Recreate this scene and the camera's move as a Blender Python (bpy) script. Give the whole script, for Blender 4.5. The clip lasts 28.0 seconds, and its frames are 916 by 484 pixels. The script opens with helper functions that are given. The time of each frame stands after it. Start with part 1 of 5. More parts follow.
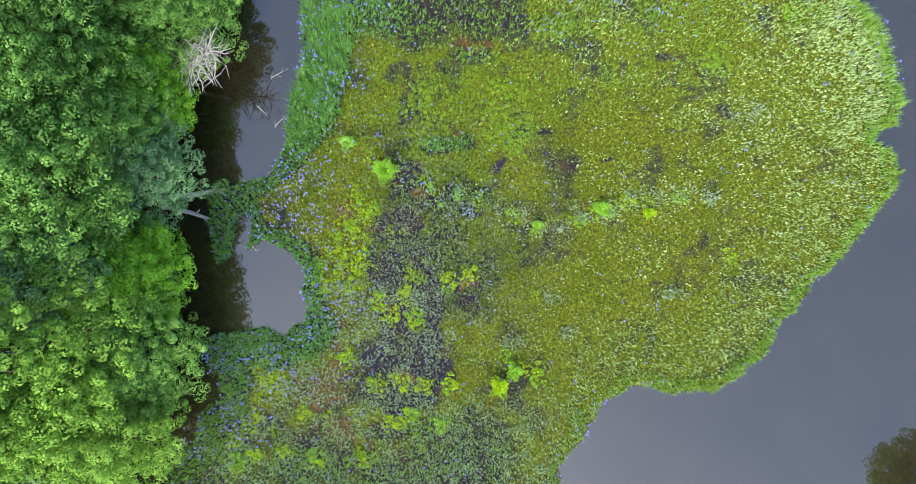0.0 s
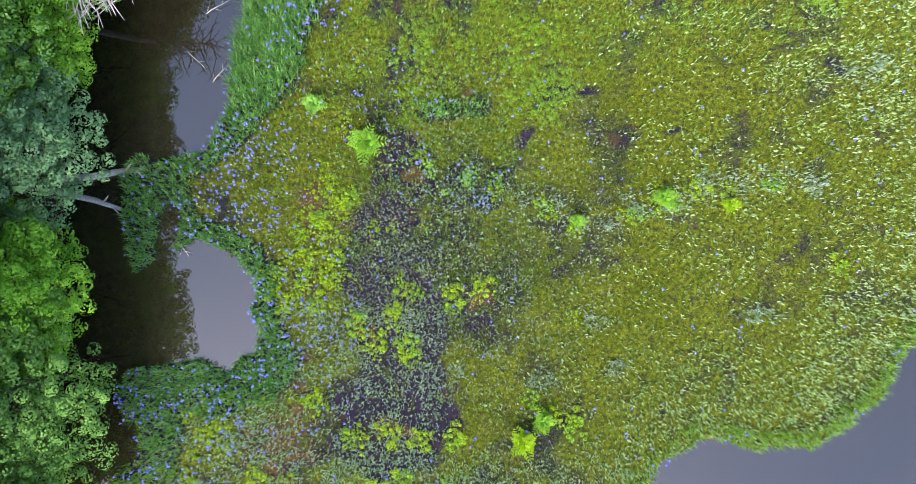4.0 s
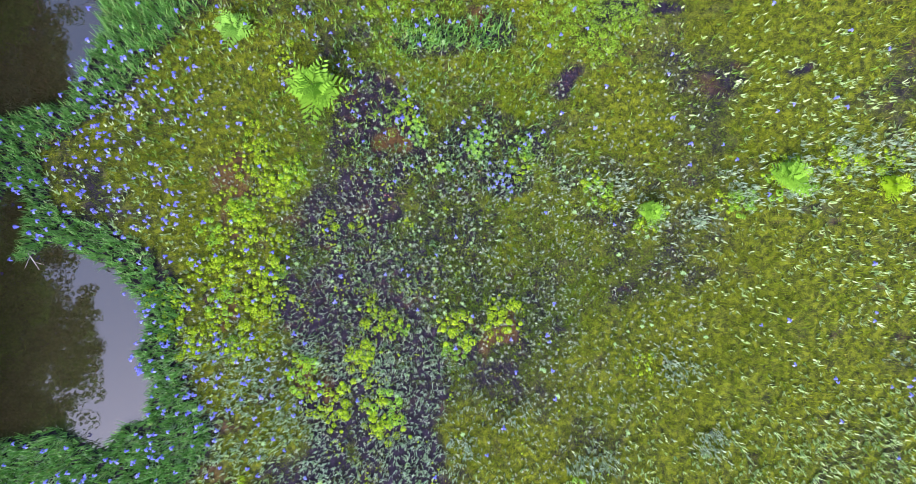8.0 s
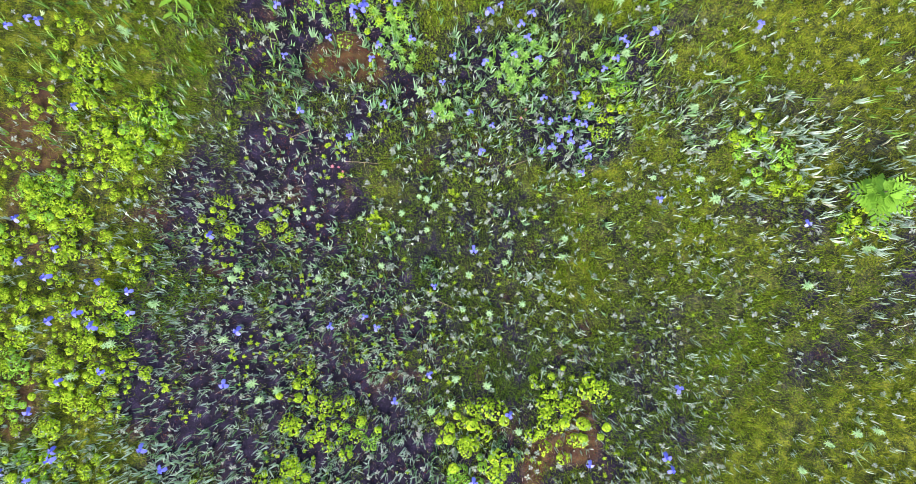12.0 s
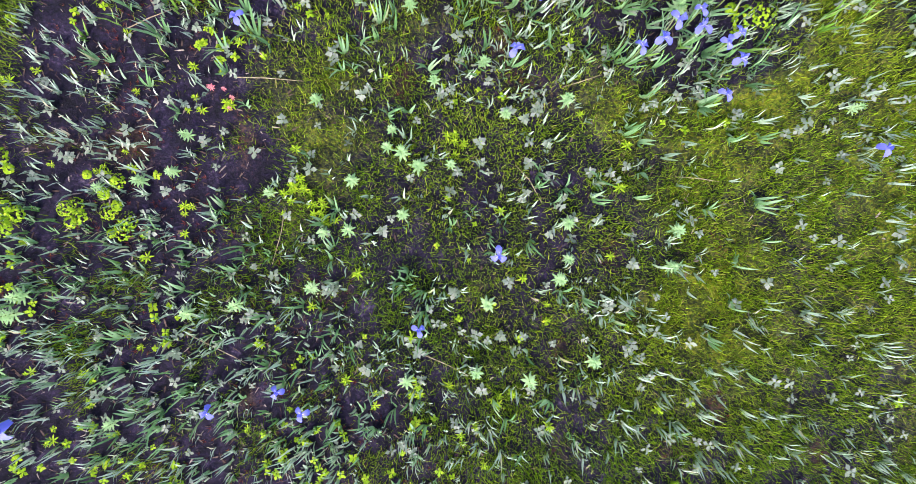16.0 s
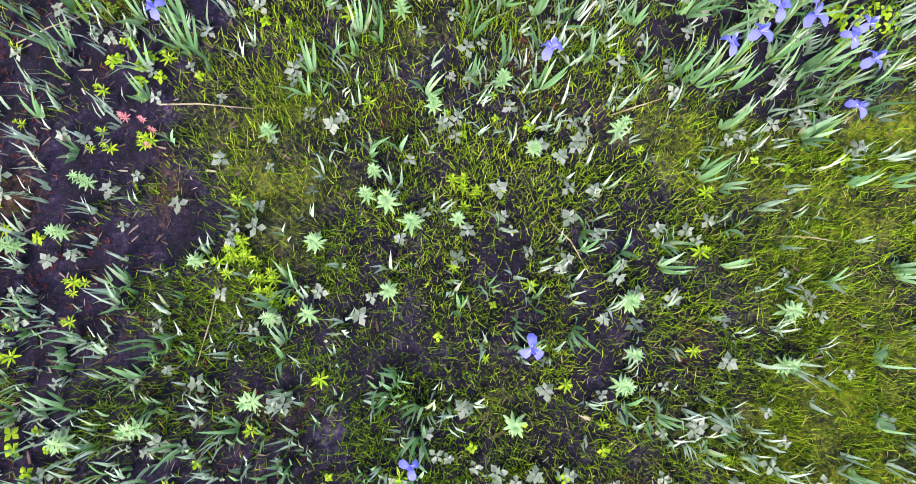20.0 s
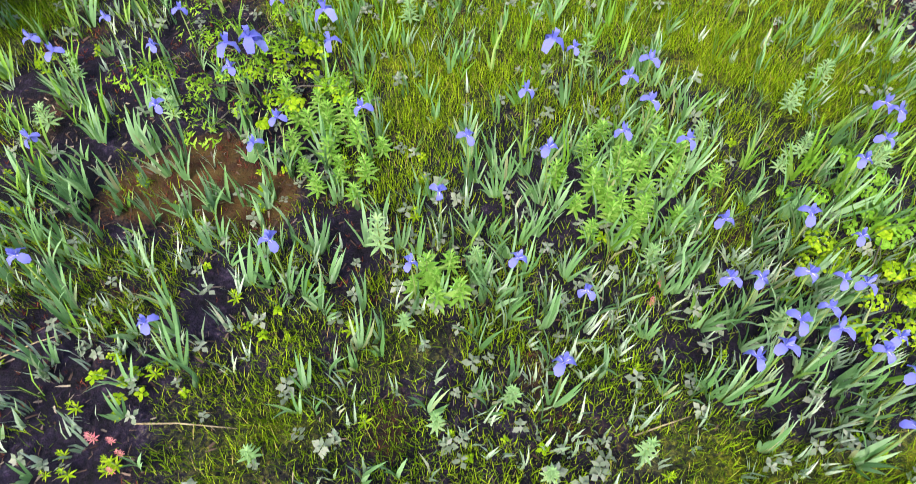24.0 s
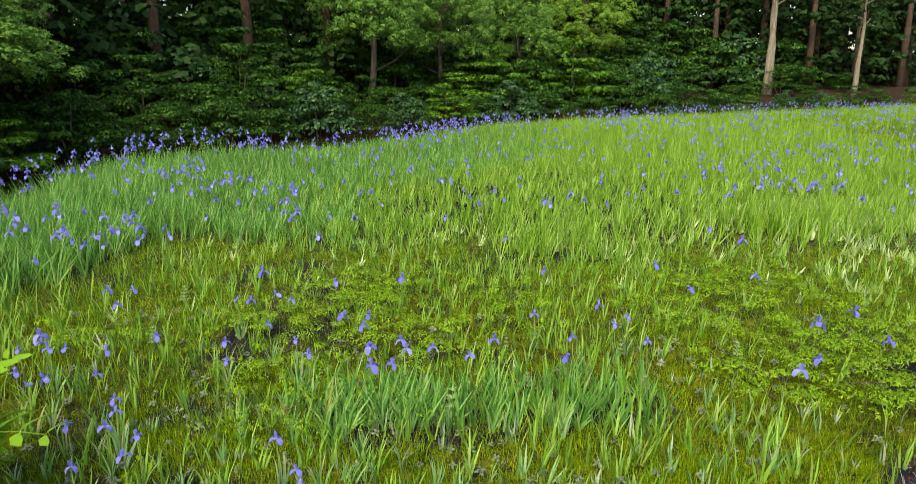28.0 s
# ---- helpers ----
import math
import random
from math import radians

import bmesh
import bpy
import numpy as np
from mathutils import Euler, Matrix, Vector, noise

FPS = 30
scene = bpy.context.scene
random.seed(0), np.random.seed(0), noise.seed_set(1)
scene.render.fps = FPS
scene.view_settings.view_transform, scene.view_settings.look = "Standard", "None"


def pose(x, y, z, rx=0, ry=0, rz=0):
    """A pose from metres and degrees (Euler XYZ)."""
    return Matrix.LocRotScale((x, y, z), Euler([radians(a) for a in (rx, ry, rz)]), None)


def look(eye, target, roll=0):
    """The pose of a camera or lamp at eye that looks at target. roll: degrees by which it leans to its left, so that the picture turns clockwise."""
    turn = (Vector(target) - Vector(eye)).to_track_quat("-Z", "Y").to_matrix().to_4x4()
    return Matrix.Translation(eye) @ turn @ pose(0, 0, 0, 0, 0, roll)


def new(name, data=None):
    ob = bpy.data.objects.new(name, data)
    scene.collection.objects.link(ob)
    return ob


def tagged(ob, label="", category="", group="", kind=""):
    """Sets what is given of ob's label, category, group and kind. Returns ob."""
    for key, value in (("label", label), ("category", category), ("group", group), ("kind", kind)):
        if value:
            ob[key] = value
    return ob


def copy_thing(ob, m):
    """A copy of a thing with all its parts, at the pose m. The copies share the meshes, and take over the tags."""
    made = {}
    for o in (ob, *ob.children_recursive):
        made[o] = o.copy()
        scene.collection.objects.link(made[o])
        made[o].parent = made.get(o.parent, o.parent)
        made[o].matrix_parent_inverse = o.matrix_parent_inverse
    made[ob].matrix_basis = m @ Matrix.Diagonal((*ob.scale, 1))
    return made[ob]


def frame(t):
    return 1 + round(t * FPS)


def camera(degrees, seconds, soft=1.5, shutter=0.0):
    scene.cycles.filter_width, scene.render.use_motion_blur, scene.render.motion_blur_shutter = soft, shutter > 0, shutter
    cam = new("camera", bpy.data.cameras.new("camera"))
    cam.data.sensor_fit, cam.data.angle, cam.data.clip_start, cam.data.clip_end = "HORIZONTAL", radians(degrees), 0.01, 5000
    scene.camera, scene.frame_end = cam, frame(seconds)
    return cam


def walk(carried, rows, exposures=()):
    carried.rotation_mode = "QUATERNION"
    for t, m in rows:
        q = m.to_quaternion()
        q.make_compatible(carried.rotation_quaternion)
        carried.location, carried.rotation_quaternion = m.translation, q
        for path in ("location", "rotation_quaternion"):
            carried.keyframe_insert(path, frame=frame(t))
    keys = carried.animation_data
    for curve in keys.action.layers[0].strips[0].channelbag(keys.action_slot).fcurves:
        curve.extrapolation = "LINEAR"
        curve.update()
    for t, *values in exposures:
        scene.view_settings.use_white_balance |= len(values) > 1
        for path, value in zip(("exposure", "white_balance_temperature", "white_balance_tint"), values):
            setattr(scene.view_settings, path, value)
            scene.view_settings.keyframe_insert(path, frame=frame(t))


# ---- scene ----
cam = camera(68.6, 28.0, 0.4, 0.3)
PATH = [
    (0.0, pose(-0.000, -0.000, 39.101, 1.16, -0.07, 0.00)),
    (0.5, pose(-0.219, 0.137, 37.685, 0.96, -0.18, 0.12)),
    (1.0, pose(-0.394, 0.264, 36.310, 0.78, -0.31, 0.09)),
    (1.5, pose(-0.508, 0.402, 34.964, 0.57, -0.48, 0.03)),
    (2.0, pose(-0.604, 0.586, 33.655, 0.30, -0.70, 0.17)),
    (2.5, pose(-0.674, 0.782, 32.332, -0.02, -0.92, 0.23)),
    (3.0, pose(-0.708, 0.970, 31.028, -0.34, -0.99, 0.27)),
    (3.5, pose(-0.732, 1.121, 29.702, -0.59, -0.92, 0.29)),
    (5.5, pose(-0.808, 1.600, 24.486, -1.68, -0.68, 0.31)),
    (6.0, pose(-0.778, 1.574, 23.199, -1.71, -0.63, 0.27)),
    (6.5, pose(-0.730, 1.470, 21.905, -1.48, -0.51, 0.21)),
    (7.0, pose(-0.690, 1.341, 20.651, -1.18, -0.46, 0.23)),
    (7.5, pose(-0.658, 1.228, 19.336, -0.84, -0.46, 0.19)),
    (8.0, pose(-0.614, 1.129, 18.048, -0.57, -0.46, 0.13)),
    (8.5, pose(-0.533, 1.043, 16.754, -0.20, -0.14, 0.05)),
    (9.0, pose(-0.446, 0.981, 15.482, 0.24, 0.26, 0.03)),
    (9.5, pose(-0.409, 0.967, 14.225, 0.61, 0.68, -0.03)),
    (10.0, pose(-0.412, 0.965, 12.951, 0.69, 0.95, 0.06)),
    (10.5, pose(-0.478, 0.966, 11.700, 0.74, 1.16, 0.11)),
    (11.0, pose(-0.530, 0.995, 10.510, 1.02, 1.04, 0.10)),
    (11.5, pose(-0.577, 1.029, 9.650, 1.17, 1.06, 0.08)),
    (12.0, pose(-0.592, 1.044, 8.969, 0.94, 0.93, 0.09)),
    (12.5, pose(-0.585, 1.073, 8.334, 0.71, 0.65, 0.14)),
    (14.5, pose(-0.757, 1.281, 5.703, -0.97, -0.46, -0.18)),
    (15.0, pose(-0.775, 1.302, 5.255, -1.25, -0.63, -0.27)),
    (15.5, pose(-0.797, 1.291, 4.917, -1.35, -0.53, -0.24)),
    (16.0, pose(-0.825, 1.264, 4.516, -1.26, -0.50, -0.23)),
    (16.5, pose(-0.848, 1.231, 4.093, -1.04, -0.57, -0.35)),
    (17.0, pose(-0.865, 1.198, 3.752, -0.57, -0.66, -0.43)),
    (17.5, pose(-0.874, 1.153, 3.550, 0.17, -0.71, -0.55)),
    (18.0, pose(-0.884, 1.093, 3.502, 1.32, -0.82, -0.69)),
    (18.5, pose(-0.891, 1.073, 3.459, 3.00, -0.94, -0.76)),
    (19.0, pose(-0.889, 1.063, 3.397, 4.78, -0.93, -0.74)),
    (19.5, pose(-0.872, 1.057, 3.240, 6.66, -0.72, -0.66)),
    (20.0, pose(-0.866, 1.094, 3.116, 8.92, -0.52, -0.64)),
    (20.5, pose(-0.867, 1.121, 3.059, 11.47, -0.41, -0.58)),
    (22.5, pose(-0.856, 1.186, 2.913, 22.98, -0.10, -0.46)),
    (23.0, pose(-0.864, 1.206, 2.908, 26.50, -0.23, -0.52)),
    (23.5, pose(-0.860, 1.217, 2.892, 30.49, -0.10, -0.52)),
    (24.0, pose(-0.861, 1.227, 2.873, 34.90, -0.08, -0.52)),
    (24.5, pose(-0.863, 1.232, 2.847, 39.81, -0.07, -0.55)),
    (25.0, pose(-0.864, 1.236, 2.835, 44.90, -0.03, -0.55)),
    (25.5, pose(-0.865, 1.231, 2.839, 50.18, -0.03, -0.54)),
    (26.0, pose(-0.865, 1.230, 2.847, 55.42, -0.01, -0.59)),
    (26.5, pose(-0.870, 1.225, 2.848, 60.70, -0.07, -0.66)),
    (27.0, pose(-0.877, 1.226, 2.862, 65.90, -0.09, -0.72)),
    (27.5, pose(-0.880, 1.223, 2.872, 71.21, -0.01, -0.78)),
    (28.0, pose(-0.875, 1.212, 2.854, 75.88, 0.11, -0.79)),
]
walk(cam, PATH, [(0.0, 1.74, 6650, 8), (7.0, 1.7, 6150, 21), (20.0, 1.68, 6250, 23), (25.0, 1.31, 7200, 7), (28.0, 0.94, 8200, 3)])

# ---------------------------------------------------------------- light
world = bpy.data.worlds.new("overcast_sky")
scene.world = world
world.use_nodes = True
wn, wl = world.node_tree.nodes, world.node_tree.links
sky = wn.new("ShaderNodeTexSky")
sky.sky_type = "NISHITA"
sky.sun_disc = False
sky.sun_elevation, sky.sun_rotation = radians(48), radians(200)
sky.air_density, sky.dust_density, sky.ozone_density = 1.0, 2.15, 1.5
wn["Background"].inputs["Strength"].default_value = 0.15
wl.new(sky.outputs[0], wn["Background"].inputs["Color"])
sun = new("sun", bpy.data.lights.new("sun", "SUN"))
sun.data.energy, sun.data.angle, sun.data.color = 2.0, radians(28), (1.0, 0.97, 0.9)
sun.matrix_world = look((-11, -30, 36), (0, 0, 0))

# ---------------------------------------------------------------- materials
def make(name):
    m = bpy.data.materials.new(name)
    m.use_nodes = True
    nt = m.node_tree
    return m, nt.nodes, nt.links, nt.nodes["Principled BSDF"]


def ramp(n, stops):
    r = n.new("ShaderNodeValToRGB")
    els = r.color_ramp.elements
    while len(els) < len(stops):
        els.new(0.5)
    for e, (p, c) in zip(els, stops):
        e.position, e.color = p, (*c, 1)
    return r


def texnoise(n, l, scale, detail=4.0, rough=0.6, coord="Object"):
    tc = n.new("ShaderNodeTexCoord")
    t = n.new("ShaderNodeTexNoise")
    t.inputs["Scale"].default_value, t.inputs["Detail"].default_value = scale, detail
    t.inputs["Roughness"].default_value = rough
    l.new(tc.outputs[coord], t.inputs["Vector"])
    return t


def mixcol(n, l, fac, a, b, mode="MIX"):
    x = n.new("ShaderNodeMix")
    x.data_type, x.blend_type = "RGBA", mode
    for sock, v in ((x.inputs[0], fac), (x.inputs[6], a), (x.inputs[7], b)):
        if isinstance(v, (float, int)):
            sock.default_value = v
        elif isinstance(v, tuple):
            sock.default_value = (*v, 1)
        else:
            l.new(v, sock)
    return x.outputs[2]


def relief(n, l, bsdf, height, strength, distance):
    b = n.new("ShaderNodeBump")
    b.inputs["Strength"].default_value, b.inputs["Distance"].default_value = strength, distance
    l.new(height, b.inputs["Height"])
    l.new(b.outputs[0], bsdf.inputs["Normal"])


def leafmat(name, stops, rough=0.55, through_light=0.3, patch=None, gloss=0.08, per_object=False):
    """Foliage: a tone for each leaf, broad patches, and light that passes through the blade."""
    m, n, l, b = make(name)
    if per_object:
        src = n.new("ShaderNodeObjectInfo").outputs["Random"]
    else:
        src = n.new("ShaderNodeNewGeometry").outputs["Random Per Island"]
    col = ramp(n, stops)
    l.new(src, col.inputs[0])
    out = col.outputs[0]
    if patch:
        t = texnoise(n, l, patch[0], 3.0)
        r = ramp(n, [(0.42, (0, 0, 0)), (0.62, (1, 1, 1))])
        l.new(t.outputs[0], r.inputs[0])
        out = mixcol(n, l, r.outputs[0], out, mixcol(n, l, 1.0, out, patch[1], "MULTIPLY"))
    fine = texnoise(n, l, 60.0, 3.0)
    out = mixcol(n, l, 0.22, out, fine.outputs[1], "OVERLAY")
    l.new(out, b.inputs["Base Color"])
    b.inputs["Roughness"].default_value = rough
    b.inputs["Specular IOR Level"].default_value = gloss
    tr = n.new("ShaderNodeBsdfTranslucent")
    l.new(out, tr.inputs["Color"])
    mx = n.new("ShaderNodeMixShader")
    mx.inputs[0].default_value = through_light
    l.new(b.outputs[0], mx.inputs[1])
    l.new(tr.outputs[0], mx.inputs[2])
    l.new(mx.outputs[0], n["Material Output"].inputs["Surface"])
    return m


IRIS = leafmat("iris_leaf", [(0.0, (0.11, 0.25, 0.07)), (0.5, (0.19, 0.37, 0.13)), (0.93, (0.31, 0.5, 0.24)), (1.0, (0.42, 0.4, 0.2))], 0.42, 0.3, gloss=0.18)
IRIS_NEAR = leafmat("near_iris_leaf", [(0.0, (0.11, 0.25, 0.08)), (0.5, (0.2, 0.37, 0.15)), (0.93, (0.33, 0.51, 0.27)), (1.0, (0.42, 0.4, 0.2))], 0.42, 0.3, gloss=0.18, per_object=True)
IRIS_TALL = leafmat("tall_iris_leaf", [(0.0, (0.07, 0.21, 0.035)), (0.5, (0.15, 0.37, 0.075)), (0.92, (0.3, 0.54, 0.18)), (1.0, (0.34, 0.38, 0.14))], 0.42, 0.32)
IRIS_LIGHT = leafmat("light_iris_leaf", [(0.0, (0.12, 0.28, 0.02)), (0.5, (0.22, 0.42, 0.045)), (1.0, (0.4, 0.58, 0.15))], 0.45, 0.32)
GRASS = leafmat("hair_grass", [(0.0, (0.055, 0.135, 0.005)), (0.5, (0.18, 0.33, 0.01)), (0.9, (0.31, 0.47, 0.02)), (1.0, (0.36, 0.29, 0.12))], 0.6, 0.3, (0.5, (0.8, 0.92, 0.8)))
OLIVE = leafmat("olive_grass", [(0.0, (0.05, 0.085, 0.003)), (0.5, (0.165, 0.215, 0.007)), (0.92, (0.29, 0.345, 0.013)), (1.0, (0.36, 0.28, 0.1))], 0.6, 0.3, (0.35, (0.68, 0.85, 0.7)))
MEADOW = leafmat("meadow_iris_leaf", [(0.0, (0.11, 0.26, 0.025)), (0.5, (0.2, 0.39, 0.05)), (0.94, (0.34, 0.53, 0.13)), (1.0, (0.4, 0.38, 0.18))], 0.45, 0.3, gloss=0.2)
PALEBLUE = leafmat("pale_blue_fan_leaf", [(0.0, (0.23, 0.37, 0.2)), (0.5, (0.43, 0.58, 0.38)), (1.0, (0.68, 0.79, 0.6))], 0.5, 0.3, gloss=0.2)
LIME = leafmat("lime_grass", [(0.0, (0.06, 0.12, 0.004)), (0.5, (0.225, 0.35, 0.009)), (0.9, (0.37, 0.5, 0.02)), (1.0, (0.38, 0.27, 0.12))], 0.6, 0.3, (0.5, (0.75, 0.88, 0.75)))
PALEDOT = leafmat("pale_far_fan_leaf", [(0.0, (0.24, 0.39, 0.11)), (0.5, (0.45, 0.61, 0.25)), (1.0, (0.72, 0.82, 0.5))], 0.5, 0.3, gloss=0.2)
HERBS_LEAF = leafmat("herb_clump_leaf", [(0.0, (0.12, 0.28, 0.03)), (0.6, (0.2, 0.4, 0.06)), (1.0, (0.32, 0.5, 0.12))], 0.5, 0.3)
ROSETTE = leafmat("loosestrife_leaf", [(0.0, (0.2, 0.36, 0.13)), (1.0, (0.34, 0.5, 0.22))], 0.5, 0.25, per_object=True)
SEEDLING = leafmat("seedling_leaf", [(0.0, (0.13, 0.17, 0.11)), (0.6, (0.21, 0.25, 0.17)), (1.0, (0.3, 0.32, 0.25))], 0.55, 0.15)
YELLOW = leafmat("shrub_leaf", [(0.0, (0.15, 0.28, 0.006)), (0.6, (0.26, 0.42, 0.012)), (1.0, (0.42, 0.54, 0.03))], 0.5, 0.3)
PATCHLEAF = leafmat("herb_patch_leaf", [(0.0, (0.13, 0.29, 0.012)), (0.6, (0.22, 0.41, 0.025)), (1.0, (0.34, 0.5, 0.06))], 0.5, 0.3)
FERNY = leafmat("sapling_leaf", [(0.0, (0.12, 0.3, 0.015)), (1.0, (0.25, 0.45, 0.05))], 0.5, 0.3)
REDMOSS = leafmat("red_moss", [(0.0, (0.09, 0.02, 0.02)), (0.7, (0.17, 0.04, 0.03)), (1.0, (0.25, 0.1, 0.03))], 0.8, 0.1)
PETAL = leafmat("iris_petal", [(0.0, (0.15, 0.16, 0.6)), (0.6, (0.22, 0.23, 0.76)), (1.0, (0.36, 0.37, 0.86))], 0.6, 0.35)
PALE = leafmat("petal_base", [(0.0, (0.7, 0.68, 0.85)), (1.0, (0.8, 0.75, 0.45))], 0.6, 0.3)
DEBRIS = leafmat("dead_leaf", [(0.0, (0.05, 0.03, 0.025)), (0.6, (0.12, 0.08, 0.06)), (0.9, (0.25, 0.2, 0.17)), (1.0, (0.4, 0.33, 0.22))], 0.8, 0.05)
PALEFAN = leafmat("pale_fan_leaf", [(0.0, (0.22, 0.33, 0.18)), (0.5, (0.38, 0.5, 0.34)), (0.93, (0.56, 0.66, 0.52)), (1.0, (0.55, 0.5, 0.3))], 0.42, 0.3, gloss=0.18)
PINK = leafmat("pink_leaf", [(0.0, (0.65, 0.16, 0.2)), (1.0, (0.75, 0.32, 0.3))], 0.5, 0.3)
STALK = leafmat("green_stalk", [(0.0, (0.12, 0.2, 0.05)), (1.0, (0.2, 0.26, 0.08))], 0.5, 0.1)
TREELEAF = [
    leafmat("oak_leaf", [(0.0, (0.1, 0.23, 0.04)), (1.0, (0.2, 0.37, 0.085))], 0.45, 0.3, (1.3, (0.6, 0.68, 0.62))),
    leafmat("maple_leaf", [(0.0, (0.15, 0.37, 0.025)), (1.0, (0.27, 0.53, 0.055))], 0.5, 0.35, (1.3, (0.65, 0.73, 0.67))),
    leafmat("chestnut_leaf", [(0.0, (0.14, 0.29, 0.035)), (1.0, (0.26, 0.44, 0.075))], 0.5, 0.3, (1.3, (0.65, 0.7, 0.65))),
    leafmat("evergreen_leaf", [(0.0, (0.13, 0.27, 0.1)), (1.0, (0.25, 0.41, 0.18))], 0.4, 0.2, (1.3, (0.65, 0.72, 0.7))),
]
# bank bushes: the wood edge's shade is put into the leaf colour, few leaves lit
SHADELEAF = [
    leafmat("shaded_azalea_leaf", [(0.0, (0.009, 0.035, 0.005)), (0.65, (0.02, 0.065, 0.009)), (1.0, (0.085, 0.19, 0.033))], 0.4, 0.25),
    leafmat("shaded_maple_leaf", [(0.0, (0.025, 0.085, 0.006)), (0.65, (0.05, 0.14, 0.011)), (1.0, (0.15, 0.3, 0.037))], 0.45, 0.3),
    leafmat("shaded_laurel_leaf", [(0.0, (0.014, 0.045, 0.015)), (0.65, (0.03, 0.08, 0.028)), (1.0, (0.1, 0.18, 0.08))], 0.35, 0.15),
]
CEDAR = leafmat("cedar_needle", [(0.0, (0.012, 0.035, 0.01)), (1.0, (0.03, 0.07, 0.018))], 0.6, 0.15)


def bark(name, a, b_, scale):
    m, n, l, b = make(name)
    tc = n.new("ShaderNodeTexCoord")
    mp = n.new("ShaderNodeMapping")
    mp.inputs["Scale"].default_value = (1, 1, 0.15)
    l.new(tc.outputs["Object"], mp.inputs["Vector"])
    t = n.new("ShaderNodeTexNoise")
    t.inputs["Scale"].default_value, t.inputs["Detail"].default_value = scale, 6
    l.new(mp.outputs[0], t.inputs["Vector"])
    r = ramp(n, [(0.3, a), (0.7, b_)])
    l.new(t.outputs[0], r.inputs[0])
    l.new(r.outputs[0], b.inputs["Base Color"])
    b.inputs["Roughness"].default_value = 0.9
    relief(n, l, b, t.outputs[0], 0.8, 0.03)
    return m


BARK = bark("grey_bark", (0.035, 0.028, 0.022), (0.12, 0.1, 0.08), 14)
CEDARBARK = bark("cedar_bark", (0.04, 0.024, 0.017), (0.13, 0.08, 0.055), 16)
PALEBARK = bark("pale_bark", (0.12, 0.1, 0.075), (0.3, 0.26, 0.2), 10)
DEADWOOD = bark("bleached_dead_wood", (0.22, 0.2, 0.18), (0.5, 0.47, 0.43), 18)
STRAW = bark("dry_straw", (0.25, 0.18, 0.1), (0.45, 0.36, 0.22), 20)

# peat, moss and forest litter on one ground sheet
GROUND, n, l, b = make("peat_moss_and_litter")
at = n.new("ShaderNodeAttribute")
at.attribute_name = "cover"
sep = n.new("ShaderNodeSeparateColor")
l.new(at.outputs["Color"], sep.inputs[0])
big, mid, fine = texnoise(n, l, 0.8, 5), texnoise(n, l, 6.0, 6), texnoise(n, l, 45.0, 5, 0.7)
peat = ramp(n, [(0.4, (0.003, 0.0025, 0.005)), (0.5, (0.01, 0.007, 0.017)), (0.57, (0.019, 0.013, 0.03)), (0.66, (0.075, 0.058, 0.098))])
grit = n.new("ShaderNodeMath")
grit.operation = "MULTIPLY_ADD"
grit.inputs[1].default_value = 0.5
half_mid = n.new("ShaderNodeMath")
half_mid.operation = "MULTIPLY"
half_mid.inputs[1].default_value = 0.5
l.new(mid.outputs[0], half_mid.inputs[0])
l.new(fine.outputs[0], grit.inputs[0])
l.new(half_mid.outputs[0], grit.inputs[2])
l.new(grit.outputs[0], peat.inputs[0])
rust = ramp(n, [(0.35, (0.04, 0.018, 0.011)), (0.65, (0.1, 0.06, 0.017))])
l.new(mid.outputs[0], rust.inputs[0])
moss = ramp(n, [(0.42, (0.01, 0.013, 0.002)), (0.5, (0.055, 0.072, 0.003)), (0.58, (0.155, 0.178, 0.007))])
l.new(grit.outputs[0], moss.inputs[0])
litter = ramp(n, [(0.3, (0.012, 0.007, 0.004)), (0.7, (0.045, 0.024, 0.012))])
l.new(mid.outputs[0], litter.inputs[0])


def edged(channel, lo, hi):
    """A cover weight broken up by the fine noise."""
    add = n.new("ShaderNodeMath")
    add.operation = "MULTIPLY_ADD"
    l.new(fine.outputs[0], add.inputs[0])
    add.inputs[1].default_value = 0.9
    l.new(channel, add.inputs[2])
    mr = n.new("ShaderNodeMapRange")
    mr.inputs[1].default_value, mr.inputs[2].default_value = lo + 0.45, hi + 0.45
    l.new(add.outputs[0], mr.inputs[0])
    return mr.outputs[0]


c1 = mixcol(n, l, edged(sep.outputs[1], 0.35, 0.65), peat.outputs[0], rust.outputs[0])
c2 = mixcol(n, l, edged(sep.outputs[0], 0.3, 0.75), c1, moss.outputs[0])
c3 = mixcol(n, l, edged(sep.outputs[2], 0.4, 0.6), c2, litter.outputs[0])
l.new(mixcol(n, l, 0.55, c3, fine.outputs[1], "OVERLAY"), b.inputs["Base Color"])
b.inputs["Roughness"].default_value = 0.85
b.inputs["Specular IOR Level"].default_value = 0.2
relief(n, l, b, fine.outputs[0], 0.7, 0.03)

